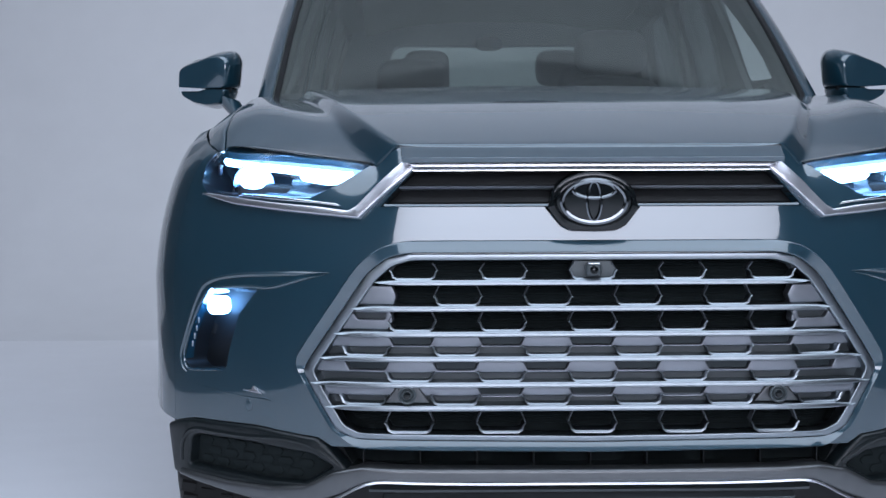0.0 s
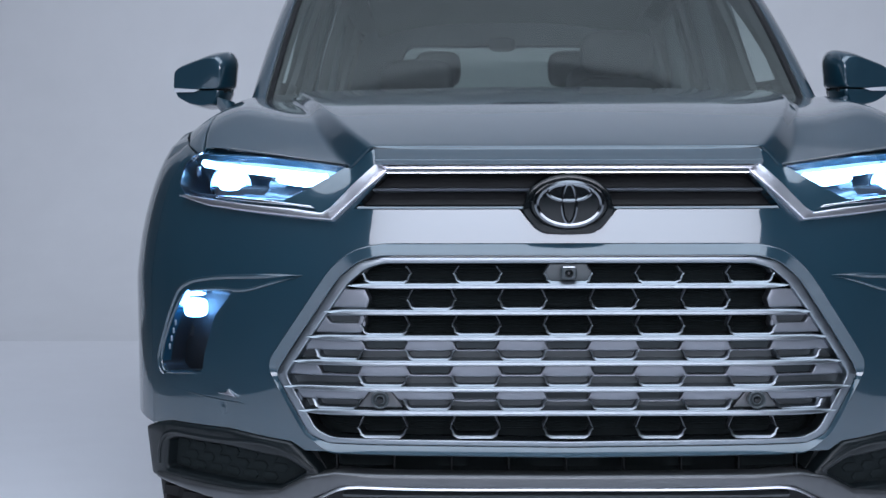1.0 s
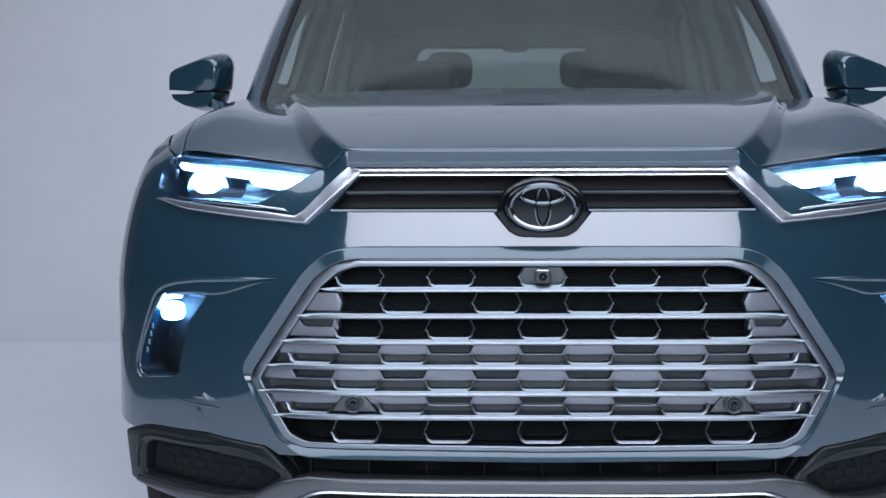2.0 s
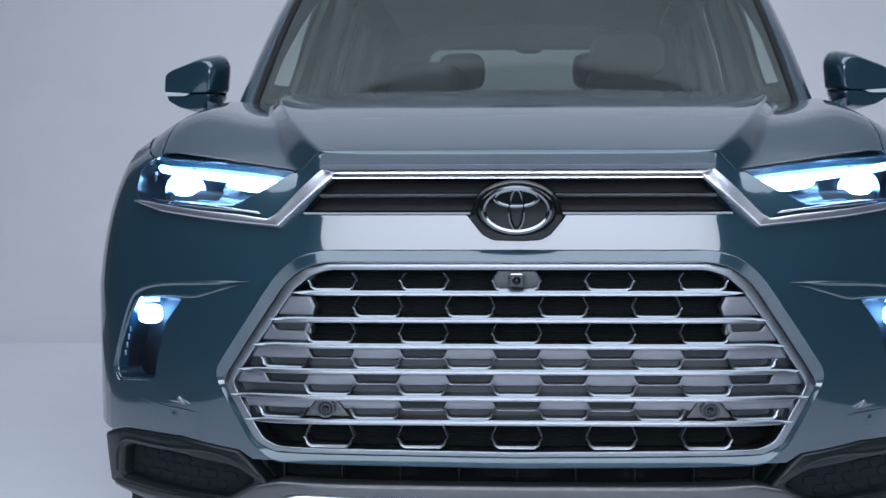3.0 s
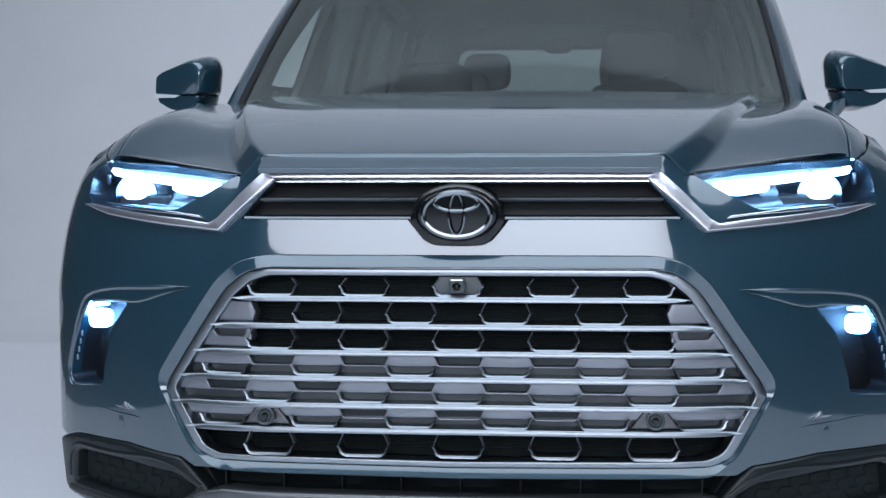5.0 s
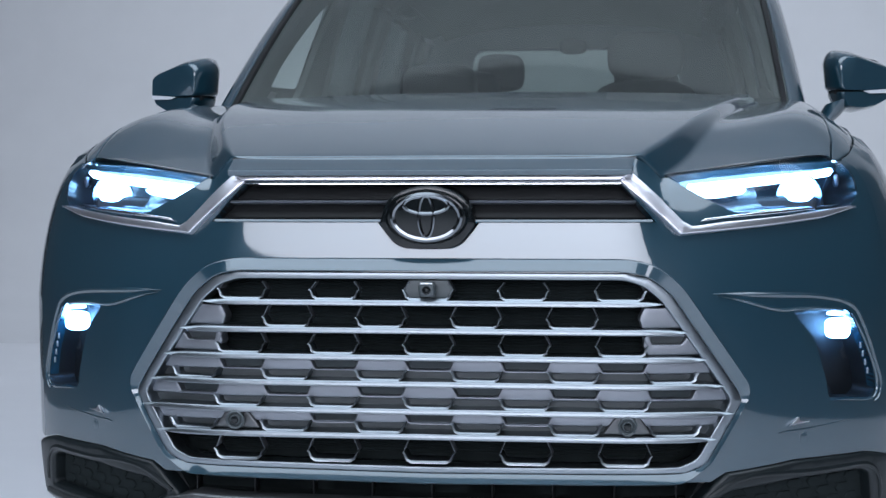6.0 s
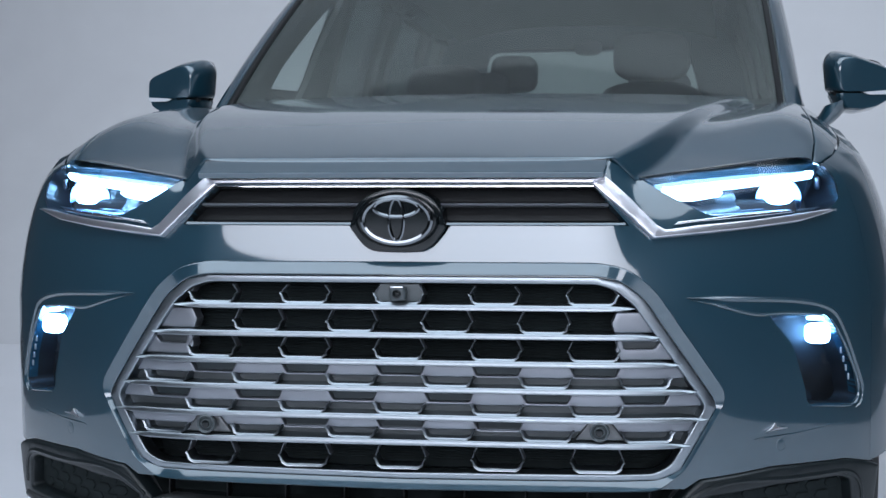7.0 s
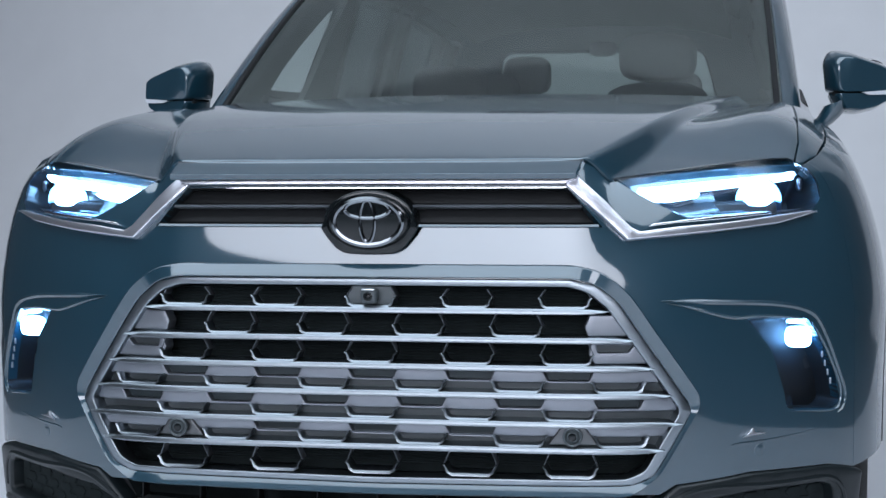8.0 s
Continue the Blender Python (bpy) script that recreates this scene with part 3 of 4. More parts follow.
# ---- wheels ----
def wheel(x, y, sgn):
    tyre_w, r = .235, .385
    h = tyre_w / 2
    prof = [(-h + .02, .262), (-h, .30), (-h - .004, .335), (-h + .012, .368), (-h + .035, .381), (-.03, r - .001), (.03, r - .001), (h - .035, .381), (h - .012, .368), (h + .004, .335), (h, .30), (h - .02, .262)]
    tyre = part("tyre", lathe(prof, (x, y, r), "x", 64), RUBBER, None)
    tyre.parent = car
    tyre["label"] = "black rubber tyre with blocky tread"
    bm = bmesh.new()
    n = 62
    for k in range(n):
        t = 2 * math.pi * k / n
        for j, (xo, w) in enumerate(((-.088, .034), (-.044, .034), (0, .03), (.044, .034), (.088, .034))):
            tt = t + (j % 2) * math.pi / n
            m = Matrix.Translation((x, y, r)) @ Matrix.Rotation(tt, 4, "X") @ Matrix.Translation((xo, 0, r - .003)) @ Matrix.Rotation(.2 * (1 if xo > 0 else -1), 4, "Z")
            m = m @ Matrix.Diagonal((w, .026, .012, 1))
            bmesh.ops.create_cube(bm, size=1, matrix=m)
    for f in bm.faces:
        f.smooth = False
    tagged(part("tread", bm, RUBBER, tyre), kind="stuff")
    rim = part("rim", lathe([(sgn * .07, .262), (sgn * .10, .258), (sgn * .08, .235), (-sgn * .06, .23), (-sgn * .10, .262)], (x, y, r), "x", 48), ALLOY, tyre)
    bm = bmesh.new()
    for k in range(10):
        m = Matrix.Translation((x, y, r)) @ Matrix.Rotation(2 * math.pi * k / 10, 4, "X") @ Matrix.Translation((sgn * .075, 0, .14)) @ Matrix.Diagonal((.025, .036, .22, 1))
        bmesh.ops.create_cube(bm, size=1, matrix=m)
    part("spokes", finish(bm), ALLOY, tyre)
    part("hub_cap", lathe([(sgn * .05, .06), (sgn * .09, .055), (sgn * .095, .0)], (x, y, r), "x", 24), ALLOY, tyre)
    part("brake_disc", lathe([(0, .05), (0, .17), (-sgn * .02, .17), (-sgn * .02, .05)], (x, y, r), "x", 40), SILVER, tyre)


for sgn in (-1, 1):
    for y in (wheel_y, REAR_Y):
        wheel(sgn * .83, y, sgn)


# ---- headlights ----
def lifted(d):
    """The bodywork's surface moved out by d (in: minus)."""
    def place(a, z):
        return skin(a, z) + normals(skin, a, z) * d
    return place


def leaning(z0, lean):
    """A face that stands on the bodywork at height z0 and leans back by so many degrees."""
    k = math.tan(radians(lean))

    def place(a, z):
        p = skin(a, 0 * z + z0)
        return np.stack([p[..., 0], p[..., 1] + (z - z0) * k, z], -1)
    return place


BAR = [(.950, 1.030), (.834, 1.022), (.688, 1.012), (.587, 1.005), (.506, .999), (.541, .976), (.574, .974), (.650, .983), (.644, .988), (.576, .9865), (.579, .9945), (.679, .9995), (.809, 1.0090), (.938, 1.020)]
headlights = pair("headlight", sheet(lamp_hole, skin, .03, proud=-.085, depth=-.083, tight=.015), SMOKE, car, "lit headlight behind a clear lens")
for o in pair("lens", sheet(lamp_hole, skin, .03, proud=.003, edge=.006, tight=.015), LENS, headlights, "clear curved lens"):
    o.visible_shadow = False
pair("daylight_bar", sheet(rounded(BAR, .004), lifted(-.018), .02, proud=.004, edge=.003, depth=.012, tight=.008), BEAM_SOFT, headlights, "glowing white light bar")
seat = skin(np.array([.825]), np.array([.982]))[0] + normals(skin, np.array([.825]), np.array([.982]))[0] * -.05
pair("low_beam", superquad(seat, (.056, .04, .036), 4), BEAM, headlights, "glowing projector lamp")
pair("projector_bezel", lathe([(-.002, .046), (-.006, .044), (.006, .038), (.020, .02), (.022, 0)], seat, "y", 36), REFLECTOR, headlights)
pair("reflector_fin", sheet([(.560, .962), (.590, .950), (.620, .958), (.60, .968)], lifted(-.05), .012, depth=.02, edge=.003), REFLECTOR, headlights)
pair("lower_fin", sheet([(.60, .937), (.90, .946), (.93, .953), (.62, .947)], lifted(-.03), .02, depth=.02, edge=.003), SATIN, headlights)
pair("inner_shelf", sheet([(.64, .953), (.88, .960), (.90, .968), (.70, .966)], lifted(-.06), .02, depth=.03, edge=.003), SMOKE, headlights)
pair("marker_lamp", superquad(skin(np.array([.945]), np.array([.99]))[0] + np.array([-.02, .03, 0]), (.012, .02, .026), 3), REFLECTOR, headlights)

# ---- upper grille, bright trims and badge ----
STRIP = [(.384, 1.009), (.361, .993), (.478, .891), (.571, .898), (.689, .907), (.811, .917), (.913, .936), (.893, .939), (.692, .922), (.572, .914), (.502, .906), (.484, .915)]
trims = pair("lamp_trim", sheet(rounded(STRIP, .003), leaning(.90, 16), .012, proud=.015, edge=.003, depth=.02, tight=.007), TRIMS, car, "bright angled trim under the headlight")
pair("trim_insert", sheet([(.520, .915), (.575, .921), (.692, .927), (.80, .934), (.79, .938), (.66, .932), (.53, .921)], skin, .012, proud=.010, edge=.002, depth=.012), CHROME, trims)
part("hood_bar", sheet([(-.388, 1.010), (-.362, .9945), (.362, .9945), (.388, 1.010)], leaning(.94, 12), .012, proud=.019, edge=.0014, depth=.03, tight=.008), TRIMS, car, "long bright bar under the hood lip")
part("hood_bar_edge", sheet([(-.366, .9902), (-.364, .9886), (.364, .9886), (.366, .9902)], leaning(.94, 9), .01, proud=.010, depth=.02), CHROME, car)
upper = part("upper_grille", sheet(both(UPPER), skin, .03, proud=-.045, depth=-.045, tight=.015), BLACK, car, "black upper grille")
for z, w, name, mat in ((.957, .36 + .034, "grille_blade", SATIN), (.919, .425, "grille_sill", SATIN)):
    ends = np.linspace(-w, w, 41)
    part(name, sweep([(-.03, -.002), (-.004 if z > .93 else .002, -.0025), (-.002 if z > .93 else .004, -.001), (-.006 if z > .93 else .002, .0032), (-.03, .006)], [(a, z) for a in ends], skin), SILVER if z > .93 else PAINT, upper)
for z0, z1, w0, w1 in ((.986, .960, .362, .388), (.953, .924, .395, .42)):
    part("black_blade", sheet([(-w0, z0), (w0, z0), (w1, z1), (-w1, z1)], lambda a, z, z0=z0: skin(a, z) + np.stack([0 * a, .012 + (z0 - z) * -.3 + .02, 0 * a], -1), .03, depth=.02, edge=.003), BLACK, upper)


def oval(cx, cz, rx, rz, n=64, y=0.0):
    t = np.linspace(0, 2 * math.pi, n, endpoint=False)
    return np.stack([cx + rx * np.cos(t), cz + rz * np.sin(t)], -1)


def dome(a, z):
    a, z = np.broadcast_arrays(np.asarray(a, float), np.asarray(z, float))
    r = (a / .08) ** 2 + ((z - .928) / .053) ** 2
    return np.stack([a, -.020 + .0035 * r - .07 * (z - .928), z], -1)


bib = [(.093, .917), (.087, .905), (.066, .878), (.048, .868), (0, .866)]
crown = [(.0875 * math.cos(t), .930 + .0575 * math.sin(t)) for t in np.linspace(math.pi, 0, 30)]
part("badge_surround", sheet(rounded(crown + bib + [(-a, z) for a, z in bib[-2::-1]], .02), lambda a, z: np.stack([a, -.004 - .05 * (z - .92), z], -1), .015, proud=.004, edge=.004, depth=.05, tight=.008), GLOSS, car, "gloss black badge surround")
badge = part("badge", sheet(oval(0, .928, .0805, .0535), dome, .01, edge=.006, depth=.02, tight=.006), GLOSS, car, "black oval badge with plain chrome ovals")


def hoop(cx, cz, rx, rz, w, parent, name="badge_oval", mat=None, lift=.002):
    path = [(cx + rx * math.cos(t), cz + rz * math.sin(t)) for t in np.linspace(0, 2 * math.pi, 73)]
    prof = [(-.004, -w), (lift, -w * .7), (lift + .0015, 0), (lift, w * .7), (-.004, w)]
    part(name, sweep(prof, path, dome, closed=False), mat or BADGE, parent)


hoop(0, .928, .0650, .0430, .0064, badge, "badge_ring")
hoop(0, .928, .0775, .0510, .0018, badge, "badge_rim", GLOSS)
hoop(0, .9515, .0425, .0165, .0046, badge)
hoop(0, .930, .0140, .0395, .0044, badge)

# ---- lower grille ----
RIBS = [.763, .710, .658, .607, .554, .506]
TIPS = [.446, .494, .531, .563, .583, .550]
PITCH = [.183, .184, .185, .186, .187, .188, .188]


def mouth_half(z):
    """Half the grille's width at height z."""
    return float(np.interp(z, [.449, .466, .578, .766, .797, .808], [.48, .512, .580, .446, .409, .374]))


grille = part("grille_frame", sheet(both(RING), skin, .015, [rounded(both(MOUTH), .012)], proud=.006, edge=.003, depth=.012, hole_depth=.03, tight=.009), SATIN, car, "satin silver grille frame")


def surround():
    """A flat painted band round the grille frame: it slopes outwards above the frame and at its sides, and juts out below it."""
    base = resample(rounded(both(RING), .02), .006)
    ease = lambda q: (q * q * (3 - 2 * q))[:, None]
    k = ease(np.maximum(np.clip((np.abs(base[:, 0]) - .36) / .10, 0, 1), base[:, 1] < .5))
    upper_rows = ((-.001, -.004), (-.0012, .0145), (-.0030, .0160), (-.0235, .0055), (-.0255, .0035), (-.0275, -.003))
    side_rows = ((-.001, -.004), (-.0012, .0055), (-.0030, .0070), (-.0240, .0140), (-.0262, .0120), (-.0285, -.003))
    lower_rows = ((-.001, -.004), (-.0012, .0050), (-.0030, .0065), (-.0165, .0150), (-.0190, .0130), (-.0210, -.010))
    below = ease(np.clip((.585 - base[:, 1]) / .05, 0, 1))
    thin = 1 - .72 * ease(np.clip((.600 - base[:, 1]) / .035, 0, 1)) * ease(np.clip((np.abs(base[:, 0]) - .475) / .05, 0, 1))
    bm, rows = bmesh.new(), []
    for (o0, r0), (o1, r1), (o2, r2) in zip(upper_rows, side_rows, lower_rows):
        off, rise = o0 + (o1 - o0) * k, r0 + (r1 - r0) * k
        off, rise = (off + (o2 - off) * below) * thin, rise + (r2 - rise) * below
        q = base + (inset(base, -.01) - base) * off / -.01
        rows.append([bm.verts.new(p) for p in skin(q[:, 0], q[:, 1]) + normals(skin, q[:, 0], q[:, 1]) * rise])
    for a, b in zip(rows, rows[1:]):
        for i in range(len(base)):
            j = (i + 1) % len(base)
            bm.faces.new((a[i], a[j], b[j], b[i]))
    return finish(bm, 22)


part("grille_surround", surround(), PAINT, car)
part("grille_backing", sheet(both(RING), skin, .04, proud=-.075, depth=-.075), FIN, grille)
bm = bmesh.new()
for z in np.arange(.452, .81, .0055):
    w = mouth_half(z)
    row = sweep([(0, -.0018), (.0012, 0), (0, .0018)], [(a, z) for a in np.linspace(-w, w, 15)], lifted(-.074))
    me = bpy.data.meshes.new("row")
    row.to_mesh(me)
    row.free()
    bm.from_mesh(me)
    bpy.data.meshes.remove(me)
tagged(part("cooling_fin_mesh", bm, FIN, grille, "fine dark radiator fins"), kind="stuff")

for z, w in zip(RIBS, TIPS):
    a = np.concatenate([[-w, -w + .012, -w + .035], np.linspace(-w + .06, w - .06, 41), [w - .035, w - .012, w]])
    k = np.concatenate([[.05, .45, .85], np.ones(41), [.85, .45, .05]])
    prof = [(-.028, -.0050), (.009, -.0062), (.0122, -.0054), (.0124, -.0048), (.0102, .0040), (.0094, .0048), (-.028, .0085)]
    bm = sweep(prof, np.stack([a, np.full_like(a, z)], -1), skin, twist=k)
    part("grille_bar", bm, SATIN, grille)


def cup(a, z, pitch, wires, top_h):
    """One cell's bright lower rim on the bar at z, with the fine edges of its upper half where the cell is open."""
    b, t, h = pitch * .205, pitch * .268, .0185
    base = z + .0065
    path = [(a - t, base + h), (a - t + .004, base + h - .004), (a - b - .004, base + .0045), (a - b + .004, base), (a + b - .004, base), (a + b + .004, base + .0045), (a + t - .004, base + h - .004), (a + t, base + h)]
    prof = [(-.03, -.0030), (.0064, -.0030), (.0070, -.0026), (.0054, .0020), (.0046, .0026), (-.03, .0030)]
    part("cell_rim", sweep(prof, path, skin, twist=[.45, .6, .85, 1, 1, .85, .6, .45]), SATIN, grille)
    if wires:
        for s in (-1, 1):
            p = [(a + s * t, base + h - .002), (a + s * (t - (t - b) * .5), base + h + (top_h - h) * .5), (a + s * b, base + top_h)]
            part("cell_edge", sweep([(-.03, -.0009), (-.004, -.0010), (-.003, 0), (-.004, .0010), (-.03, .0009)], p, skin), SILVER, grille)


LEVELS = RIBS + [.449]
TOPS = [.808] + RIBS
OPEN = (0, 1, 2, 6)
for i, (z, zt) in enumerate(zip(LEVELS, TOPS)):
    p = PITCH[i]
    even = i in (0, 2, 4, 6)
    spots = [k * p for k in (-2, -1, 0, 1, 2)] if even else [(k + .5) * p for k in (-3, -2, -1, 0, 1, 2)] if i not in (1,) else [(k + .5) * p for k in (-2, -1, 0, 1)]
    if i == 4:
        spots = spots + [-3 * p + .012, 3 * p - .012]
    for s in spots:
        if abs(s) < mouth_half(z + .01) - .035:
            cup(s, z, p, i in OPEN, zt - z - .012)

# closed rows: silver panels with dark pockets hanging from the bar above
for i in (3, 4, 5):
    z0, z1, p = LEVELS[i] + .0215, TOPS[i] - .006, PITCH[i]
    centres = [k * p for k in (-2, -1, 0, 1, 2)] if i == 3 else [(k + .5) * p for k in (-3, -2, -1, 0, 1, 2)] if i == 4 else [-p, 0, p]
    holes = []
    for c in centres:
        w1, w2 = p * .255, p * .205
        if abs(c) + w1 < mouth_half(z1) + .01:
            holes.append(rounded([(c - w1, z1 - .001), (c - w2, z1 - .0195), (c + w2, z1 - .0195), (c + w1, z1 - .001)], .003))
    m0, m1 = mouth_half(z0) + .012, mouth_half(z1) + .012
    part("grille_panel", sheet([(-m0, z0), (m0, z0), (m1, z1), (-m1, z1)], lambda a, z, z1=z1: skin(a, z) + normals(skin, a, z) * (-.010 - .07 * (z1 - z))[:, None] * np.ones((1, 3)), .014, holes, edge=.003, depth=.02, hole_depth=.018, tight=.008), SILVER, grille,
         "silver grille panel with recessed pockets")
    # recessed step behind the rims, in darker grey to put shade there
    part("panel_shade_step", sheet([(-m0, LEVELS[i] + .004), (m0, LEVELS[i] + .004), (m0, z0 + .004), (-m0, z0 + .004)], lifted(-.024), .03), GREY, grille)
    part("pocket_floor", sheet([(-m1, z1 - .022), (m1, z1 - .022), (m1, z1), (-m1, z1)], lifted(-.028), .03), POCKETS, grille)
for poly, pocket in (([(.412, .7565), (.462, .7565), (.497, .7165), (.408, .7165), (.402, .735)], None),
                     ([(.414, .7035), (.506, .7035), (.534, .6650), (.420, .6650), (.410, .684)], [(.424, .7010), (.496, .7010), (.484, .6865), (.428, .6865)])):
    pair("end_panel", sheet(rounded(poly, .003), skin, .012, [rounded(pocket, .003)] if pocket else [], proud=-.006, edge=.003, depth=.03, tight=.007), SILVER, (grille, grille))
    if pocket:
        pair("end_pocket", sheet(pocket, skin, .012, proud=-.022), GREY, (grille, grille))

# camera and distance sensors in the grille
shell = part("camera_housing", sheet(rounded([(-.038, .807), (.038, .807), (.049, .789), (.040, .772), (-.040, .772), (-.049, .789)], .002), skin, .01, proud=-.006, edge=.002, depth=.03, tight=.006), HOUSING, grille, "grey parking camera housing")
part("camera_block", superquad((0, -.006, .789), (.032, .030, .026), 5), HOUSING, grille)
part("camera_brow", box((-.0125, -.0235, .8000), (.0125, .005, .8035), .0015), CHROME, grille)
part("camera_eye", lathe([(-.0, .0085), (-.005, .0085), (-.006, .006), (-.003, .004), (-.005, .0)], (0, -.0185, .789), "y", 24), GLOSS, grille, "dark round camera lens")
eye = skin(np.array([.381]), np.array([.531]))[0]
pair("sensor_mount", sheet(rounded([(.429, .5135), (.404, .547), (.358, .547), (.333, .5135)], .004), skin, .01, proud=-.004, edge=.003, depth=.02, tight=.006), SKID, (grille, grille), "grey sensor mount")
pair("sensor", lathe([(.0, .0185), (-.010, .0185), (-.012, .016), (-.010, .0135), (-.006, .0125), (-.009, .009), (-.009, 0)], eye + np.array([0, -.003, .001]), "y", 32), HOUSING, (grille, grille), "round dark grey distance sensor")
pair("sensor_face", lathe([(-.010, .0075), (-.0125, .006), (-.013, 0)], eye + np.array([0, -.004, .001]), "y", 24), GLOSS, (grille, grille))

# ---- fog lamps ----
pocket_line = rounded(POCKET, .012)
fogs = pair("fog_lamp", sheet(pocket_line, skin, .02, proud=-.055, depth=-.055, tight=.01), BLACK, car, "lit fog lamp in a gloss black pocket")
pair("fog_lens", superquad((.792, .250, .696), (.050, .035, .040), 3.4), BEAM, fogs, "glowing fog lamp lens")
pair("fog_upper_lens", superquad((.786, .236, .727), (.034, .03, .006), 3), BEAM_SOFT, fogs)
for k in range(4):
    at = skin(np.array([.919 + .008 * k]), np.array([.662 - .018 * k]))[0]
    pair("marker_led", box(tuple(at + np.array([-.004, .002, -.006])), tuple(at + np.array([0, .006, .006])), .001), SATIN, fogs)
HOOK = [(.545, .781), (.62, .778), (.693, .774), (.760, .770), (.815, .764), (.865, .754), (.899, .738), (.918, .715), (.940, .68), (.961, .64), (.982, .60), (.990, .576), (.984, .556), (.962, .545)]
ridge = [(-.003, -.0075), (.0008, -.0040), (.0026, -.0012), (.0030, 0), (.0026, .0012), (.0008, .0040), (-.003, .0075)]


def drawn(keys, n):
    k = np.asarray(keys, float)
    s = np.concatenate([[0], np.cumsum(np.hypot(*np.diff(k, axis=0).T))])
    return curve(np.column_stack([s, k]), np.linspace(0, s[-1], n))


pair("fog_surround", sweep(ridge, drawn(HOOK, 40), skin, twist=np.concatenate([np.linspace(.15, 1, 6), np.ones(28), np.linspace(1, .3, 6)])), PAINT, fogs)
pair("fog_brow", sweep(ridge, drawn([(.553, .777), (.62, .763), (.70, .745), (.735, .745), (.80, .743), (.86, .737)], 24), skin, twist=np.concatenate([np.linspace(.1, .7, 6), np.full(18, .7)])), PAINT, fogs)
pair("pocket_rim", sweep(ridge, drawn([(.826, .560), (.88, .5565), (.942, .5515), (.965, .556), (.973, .572), (.956, .626), (.915, .692), (.885, .728)], 36), skin, twist=np.concatenate([np.linspace(.1, .5, 5), np.full(26, .5), np.linspace(.5, .15, 5)])), PAINT, fogs)
# a highlight on the bumper skin, made as a tilted plate of bright metal
WINK = [(.770, .5235), (.744, .5265), (.741, .5330), (.737, .5340), (.7305, .5270), (.717, .5210), (.741, .5225)]
pair("bumper_glint", sheet(rounded(WINK, .001), lambda a, z: skin(a, z) + np.stack([0 * a, .7 * (z - .534), 0 * a], -1), .01, proud=.0015, edge=.001, depth=.005, tight=.004), TRIMS, (bumper, bumper), "small bright plate standing in for a glint on the bumper")
BLADE = [(.690, .5065), (.72, .5062), (.78, .5078), (.85, .5125), (.93, .5222), (.85, .5150), (.79, .5112), (.74, .5100), (.71, .5095)]
pair("bumper_crease", sheet(BLADE, lambda a, z: skin(a, z) + np.stack([0 * a, .14 * (z - .514), 0 * a], -1), .01, proud=.0008, edge=.001, depth=.008, tight=.005), PAINT, (bumper, bumper))
pair("park_sensor", lathe([(.0, .0125), (-.0012, .0125), (-.0018, .0118), (-.0016, .0112), (-.0018, .0100), (-.0018, 0)], (0, 0, 0), "y", 28), PAINT, (bumper, bumper))
spot, way = skin(np.array([.755]), np.array([.491]))[0], normals(skin, np.array([.755]), np.array([.491]))[0]
for o, s in zip([c for c in bumper.children if c.name.startswith("park_sensor")], (1, -1)):
    o.matrix_local = Matrix.Translation((s * (spot[0] - .0014 * way[0]), spot[1] - .0014 * way[1], spot[2])) @ Vector((0, -1, 0)).rotation_difference(Vector((s * way[0], way[1], way[2]))).to_matrix().to_4x4()

# ---- lower bumper: cladding, intakes, skid plate ----
CLAD = [(1.022, .312), (1.048, .420), (1.0, .433), (.933, .444), (.732, .449), (.572, .436), (.546, .416), (.505, .372), (.53, .315), (.70, .300), (.95, .306)]
INTAKE = [(.955, .337), (.944, .400), (.912, .412), (.733, .413), (.585, .402), (.535, .377), (.603, .336), (.706, .332)]
clads = pair("lower_cladding", sheet(rounded(CLAD, .008), skin, .02, [rounded(INTAKE, .01)], proud=.008, edge=.008, depth=.03, hole_depth=.03, tight=.01), CLADDING, car, "black plastic bumper corner with a blind intake")
pair("intake_floor", sheet(rounded(INTAKE, .01), skin, .03, proud=-.02), FIN, clads)
for j in range(4):
    for i in range(7):
        a, z = .585 + .055 * i + (j % 2) * .027, .350 + .022 * j
        cell = [(a - .022, z), (a - .014, z + .0095), (a + .014, z + .0095), (a + .022, z), (a + .014, z - .0095), (a - .014, z - .0095)]
        if inside(INTAKE, np.array(cell)).all():
            pair("hex_tile", sheet(cell, skin, .03, proud=-.017, edge=.002, depth=.004), FIN, clads)
pair("cladding_bead", sweep([(0, -.007), (.0095, -.005), (.0115, 0), (.0095, .005), (0, .007)], drawn([(.980, .345), (.973, .39), (.947, .415), (.89, .424), (.733, .426), (.575, .415), (.525, .381)], 40), skin), CLADDING, clads)
LIPT = [(0, .376), (.40, .378), (.475, .380), (.536, .368), (.603, .334), (.691, .321), (.829, .319), (1.0, .324)]
LIPB = [(1.0, .310), (.829, .295), (.70, .285), (.60, .290), (.525, .318), (.462, .347), (.40, .349), (0, .346)]
lip_place = lambda a, z: skin(a, z) + np.stack([0 * a, -.012 - .12 * np.clip(.378 - z, 0, .1), 0 * a], -1)
lip = part("skid_plate", sheet(both(LIPT + LIPB), lip_place, .02, proud=.004, edge=.008, depth=.03, tight=.012), SKID, car, "silver grey skid plate along the bumper")
part("skid_edge", sweep([(-.004, -.0030), (.008, -.0025), (.0095, -.001), (.007, .002), (-.004, .003)], drawn([(-.60, .287), (-.525, .315), (-.462, .346), (-.40, .350), (0, .347), (.40, .350), (.462, .346), (.525, .315), (.60, .287)], 60), lip_place), TRIMS, lip, "bright skid plate edge")
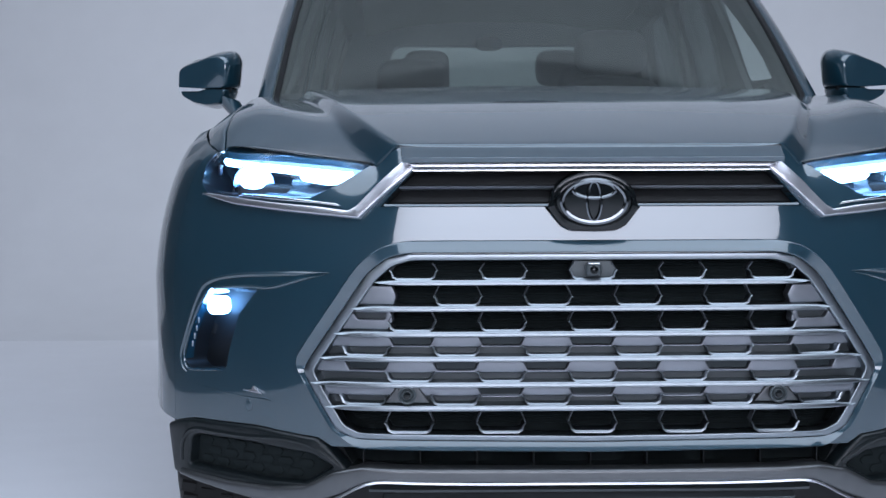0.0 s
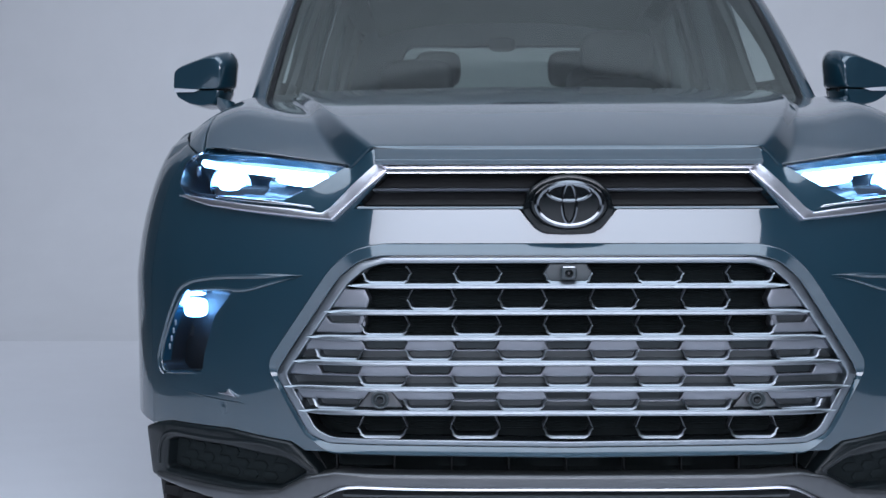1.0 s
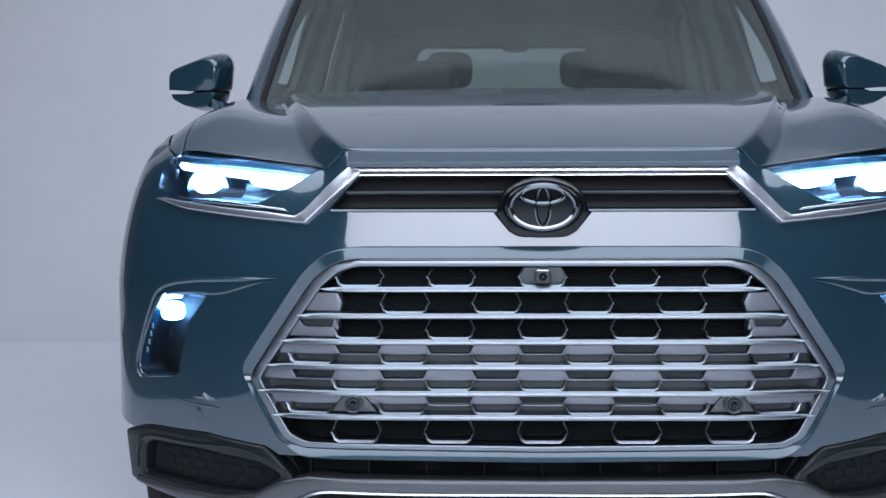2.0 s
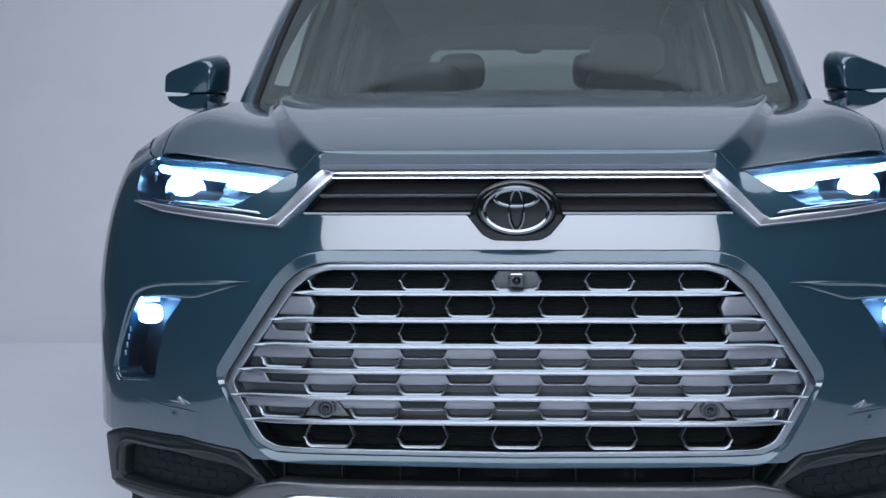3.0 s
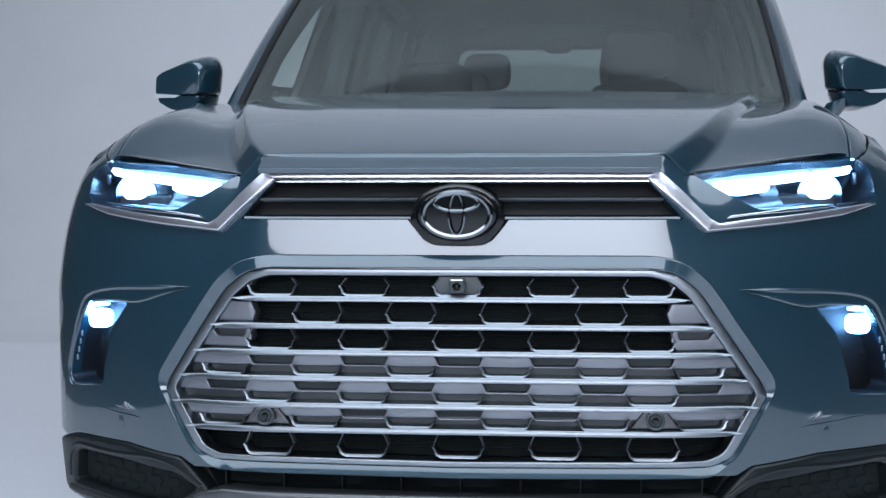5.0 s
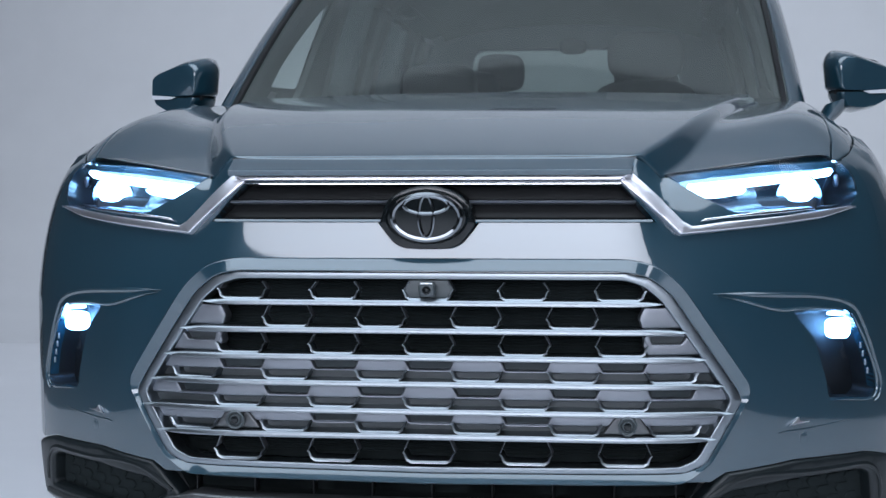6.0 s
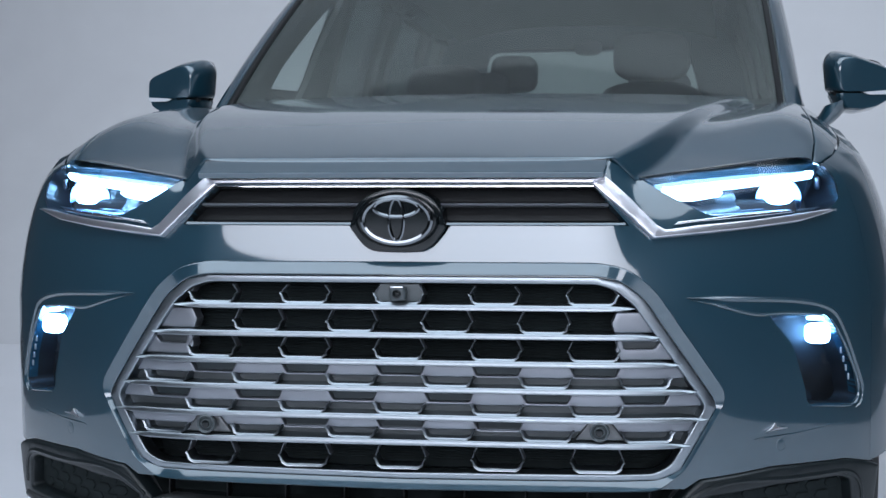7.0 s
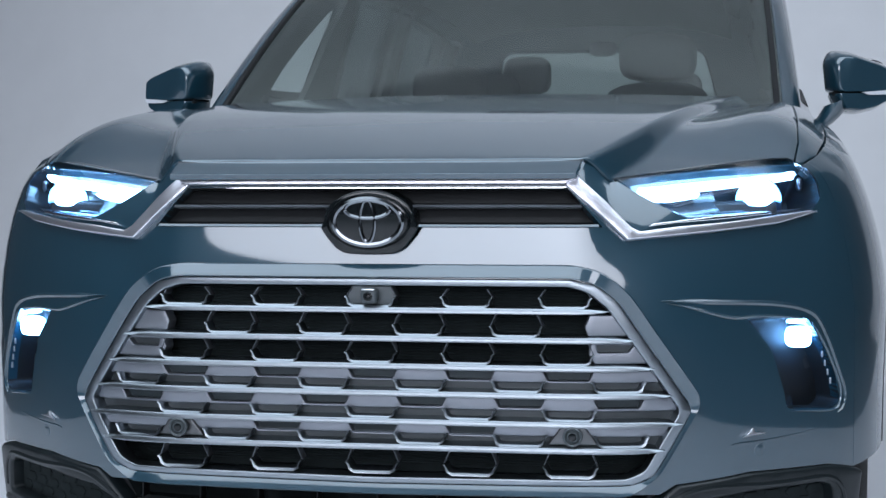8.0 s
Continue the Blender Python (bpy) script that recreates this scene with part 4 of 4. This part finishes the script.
slot = part("lower_intake", sheet(both([(0, .425), (.40, .428), (.535, .424), (.505, .372), (0, .370)]), skin, .04, proud=-.06, depth=-.03), FIN, car, "dark slot under the bumper")
for k in range(-4, 5):
    part("slot_rib", box((k * .118 - .0015, .04, .372), (k * .118 + .0015, .075, .415), .001), BLACK, slot)
part("chin", sheet(both([(0, .343), (.40, .345), (.455, .343), (.52, .312), (.58, .285), (.58, .22), (0, .22)]), lambda a, z: skin(a, z) + [0, .03, 0], .04, depth=.03), BLACK, car)
for k, z in enumerate((.327, .308)):
    part("chin_step", sweep([(0, -.006), (.012, -.004), (.014, .002), (0, .007)], [(a, z) for a in np.linspace(-.46 + .03 * k, .46 - .03 * k, 31)], lambda a, z: skin(a, z) + [0, .03, 0]), GREY, car)


# ---- door mirrors ----
def shell(outline, y0, rows, r=.012, pivot=None):
    """A moulded shell: its outline (x, z), rounded, grows from its blunt nose through rows of (depth, size); its outer end is swept back."""
    ring = resample(rounded(outline, r, 5), .012)
    hinge = np.array([outline[-1][0], outline[0][1]]) if pivot is None else np.asarray(pivot)
    bm, rings = bmesh.new(), []
    for d, k in rows:
        q = hinge + (ring - hinge) * k
        rings.append([bm.verts.new((x, y0 + d + .42 * (x - .87), z)) for x, z in q])
    for a, b in zip(rings, rings[1:]):
        for i in range(len(a)):
            j = (i + 1) % len(a)
            bm.faces.new((a[i], a[j], b[j], b[i]))
    bm.faces.new(rings[0])
    bm.faces.new(rings[-1][::-1])
    return finish(bm, 40)


CAP = [(.899, 1.219), (.890, 1.305), (.906, 1.336), (.952, 1.334), (1.054, 1.300), (1.074, 1.287), (1.078, 1.219)]
UNDER = [(.904, 1.2155), (1.077, 1.2145), (1.071, 1.194), (1.028, 1.170), (.978, 1.159), (.925, 1.165)]
nose = [(0, .78), (.003, .81), (.009, .84), (.020, .872), (.040, .915), (.065, .955), (.09, .985), (.115, 1.0), (.16, 1.0), (.17, .98)]
mirrors = pair("door_mirror", shell(CAP, 1.590, nose, .016), PAINT, car, "slate blue door mirror cap")
pair("mirror_foot", shell(UNDER, 1.592, nose, .010, (1.05, 1.211)), PAINT, mirrors, "slate blue lower mirror shell")
pair("turn_signal", shell([(1.012, 1.2100), (.992, 1.2170), (1.030, 1.2200), (1.076, 1.2235), (1.0775, 1.2110)], 1.5870, [(0, .99), (.003, 1.0), (.12, 1.0)], .003), PALE, mirrors, "pale indicator strip")
pair("mirror_gap", shell([(.915, 1.208), (.915, 1.221), (1.066, 1.221), (1.066, 1.207)], 1.625, [(0, .99), (.003, 1.0), (.11, 1.0)], .003), BLACK, mirrors, "dark joint round the mirror shell")
pair("mirror_glass", superquad((.986, 1.808, 1.258), (.165, .012, .12), 4, shape=lambda x, y, z: (x, y + 6 * x, z)), MIRROR, mirrors)
bm = bmesh.new()
rows = []
for k in range(9):
    t = k / 8
    c = Vector((.826 + .112 * t, 1.70 - .02 * t, 1.090 + .105 * t - .02 * math.sin(math.pi * t)))
    rows.append([bm.verts.new(c + Vector((.036 * math.cos(q) * (1 + .2 * t), .055 * math.sin(q), .014 * math.cos(q)))) for q in np.linspace(0, 2 * math.pi, 18, endpoint=False)])
for a, b in zip(rows, rows[1:]):
    for i in range(18):
        bm.faces.new((a[i], a[(i + 1) % 18], b[(i + 1) % 18], b[i]))
pair("mirror_arm", finish(bm), PAINT, mirrors)

# ---- wipers ----
for x0, x1 in ((.58, -.02), (-.05, -.62)):
    us = np.linspace(x0, x1, 16)
    part("wiper", sweep([(0, -.006), (.012, -.003), (.012, .003), (0, .006)], np.stack([us, np.linspace(-.035, -.02, 16)], -1), screen), BLACK, car, "black wiper blade parked below the glass")

# ---- interior ----
def dash_top(x, y):
    x, y = np.broadcast_arrays(np.asarray(x, float), np.asarray(y, float))
    z = 1.198 - .05 * np.clip((y - 1.75) / .4, 0, 1) ** 2 + .018 * np.exp(-((x - .37) / .17) ** 2) * np.clip((y - 1.5) / .3, 0, 1) - .03 * (x / .7) ** 2
    return np.stack([x, y, z], -1)


dash = part("dashboard", sheet([(-.70, 1.56), (-.4, 1.42), (0, 1.375), (.4, 1.42), (.70, 1.56), (.70, 2.08), (-.70, 2.08)], dash_top, .05, depth=.25), TRIM, car, "dark padded dashboard")
part("screen_panel", box((-.17, 2.03, 1.02), (.13, 2.05, 1.185), .008), GLOSS, dash)
part("steering_wheel", lathe([(-.012, .182), (0, .195), (.012, .182), (0, .169), (-.012, .182)], (0, 0, 0), "y", 40), TRIM, car).matrix_local = pose(.37, 2.22, 1.04, -24, 0, 0)


def car_seat(x, y, z, w=.50, head=.27, top_z=.62, name="front_seat", head_up=.09):
    """A seat with cushion, backrest and headrest; the driver looks to minus y."""
    cushion = part(name, superquad((x, y, z), (w, .52, .18), 4), CLOTH, car, "dark leather car seat")
    part("backrest", superquad((x, y + .28, z + .33), (w * .96, .16, top_z), 4, shape=lambda a, b, c: (a * (1 - .12 * max(c, 0)), b + .9 * c, c)), CLOTH, cushion)
    part("headrest", superquad((x, y + .40, z + .33 + top_z / 2 + head_up), (head, .12, .17), 3.5), CLOTH, cushion)
    for s in (-1, 1):
        part("headrest_post", lathe([(-.06, .006), (.06, .006)], (x + s * .05, y + .39, z + .33 + top_z / 2 + .0), "z", 10), SATIN, cushion)


car_seat(.37, 2.45, .66)
car_seat(-.37, 2.45, .60, head_up=.045)
for x in (-.37, .37):
    car_seat(x, 3.35, .60, .48, .25, .56, "middle_seat")
for x in (-.31, .31):
    car_seat(x, 4.05, .76, .46, .215, .46, "back_seat")
part("rear_view_mirror", superquad((0, 2.06, 1.595), (.22, .03, .06), 4), DARK, car)
part("cabin_floor", box((-.78, 1.5, .40), (.78, 4.85, .44), .01), DARK, car)
for y0, y1, lean, nm in ((2.30, 2.81, .38, "centre_pillar"), (3.48, 3.72, .04, "rear_pillar"), (4.5, 4.75, 0, "tail_pillar")):
    pair(nm, sheet([(y0, 1.14), (y1, 1.14), (y1, 1.67), (y0 + lean, 1.67)], lambda y, z: side(y, z) + [-.04, 0, 0], .06, depth=.02), LINER, car)
pair("door_lining", sheet([(1.6, .5), (4.7, .5), (4.7, 1.20), (2.9, 1.22), (1.74, 1.235)], lambda y, z: side(y, z) + [-.07, 0, 0], .1, depth=.02), TRIM, car)
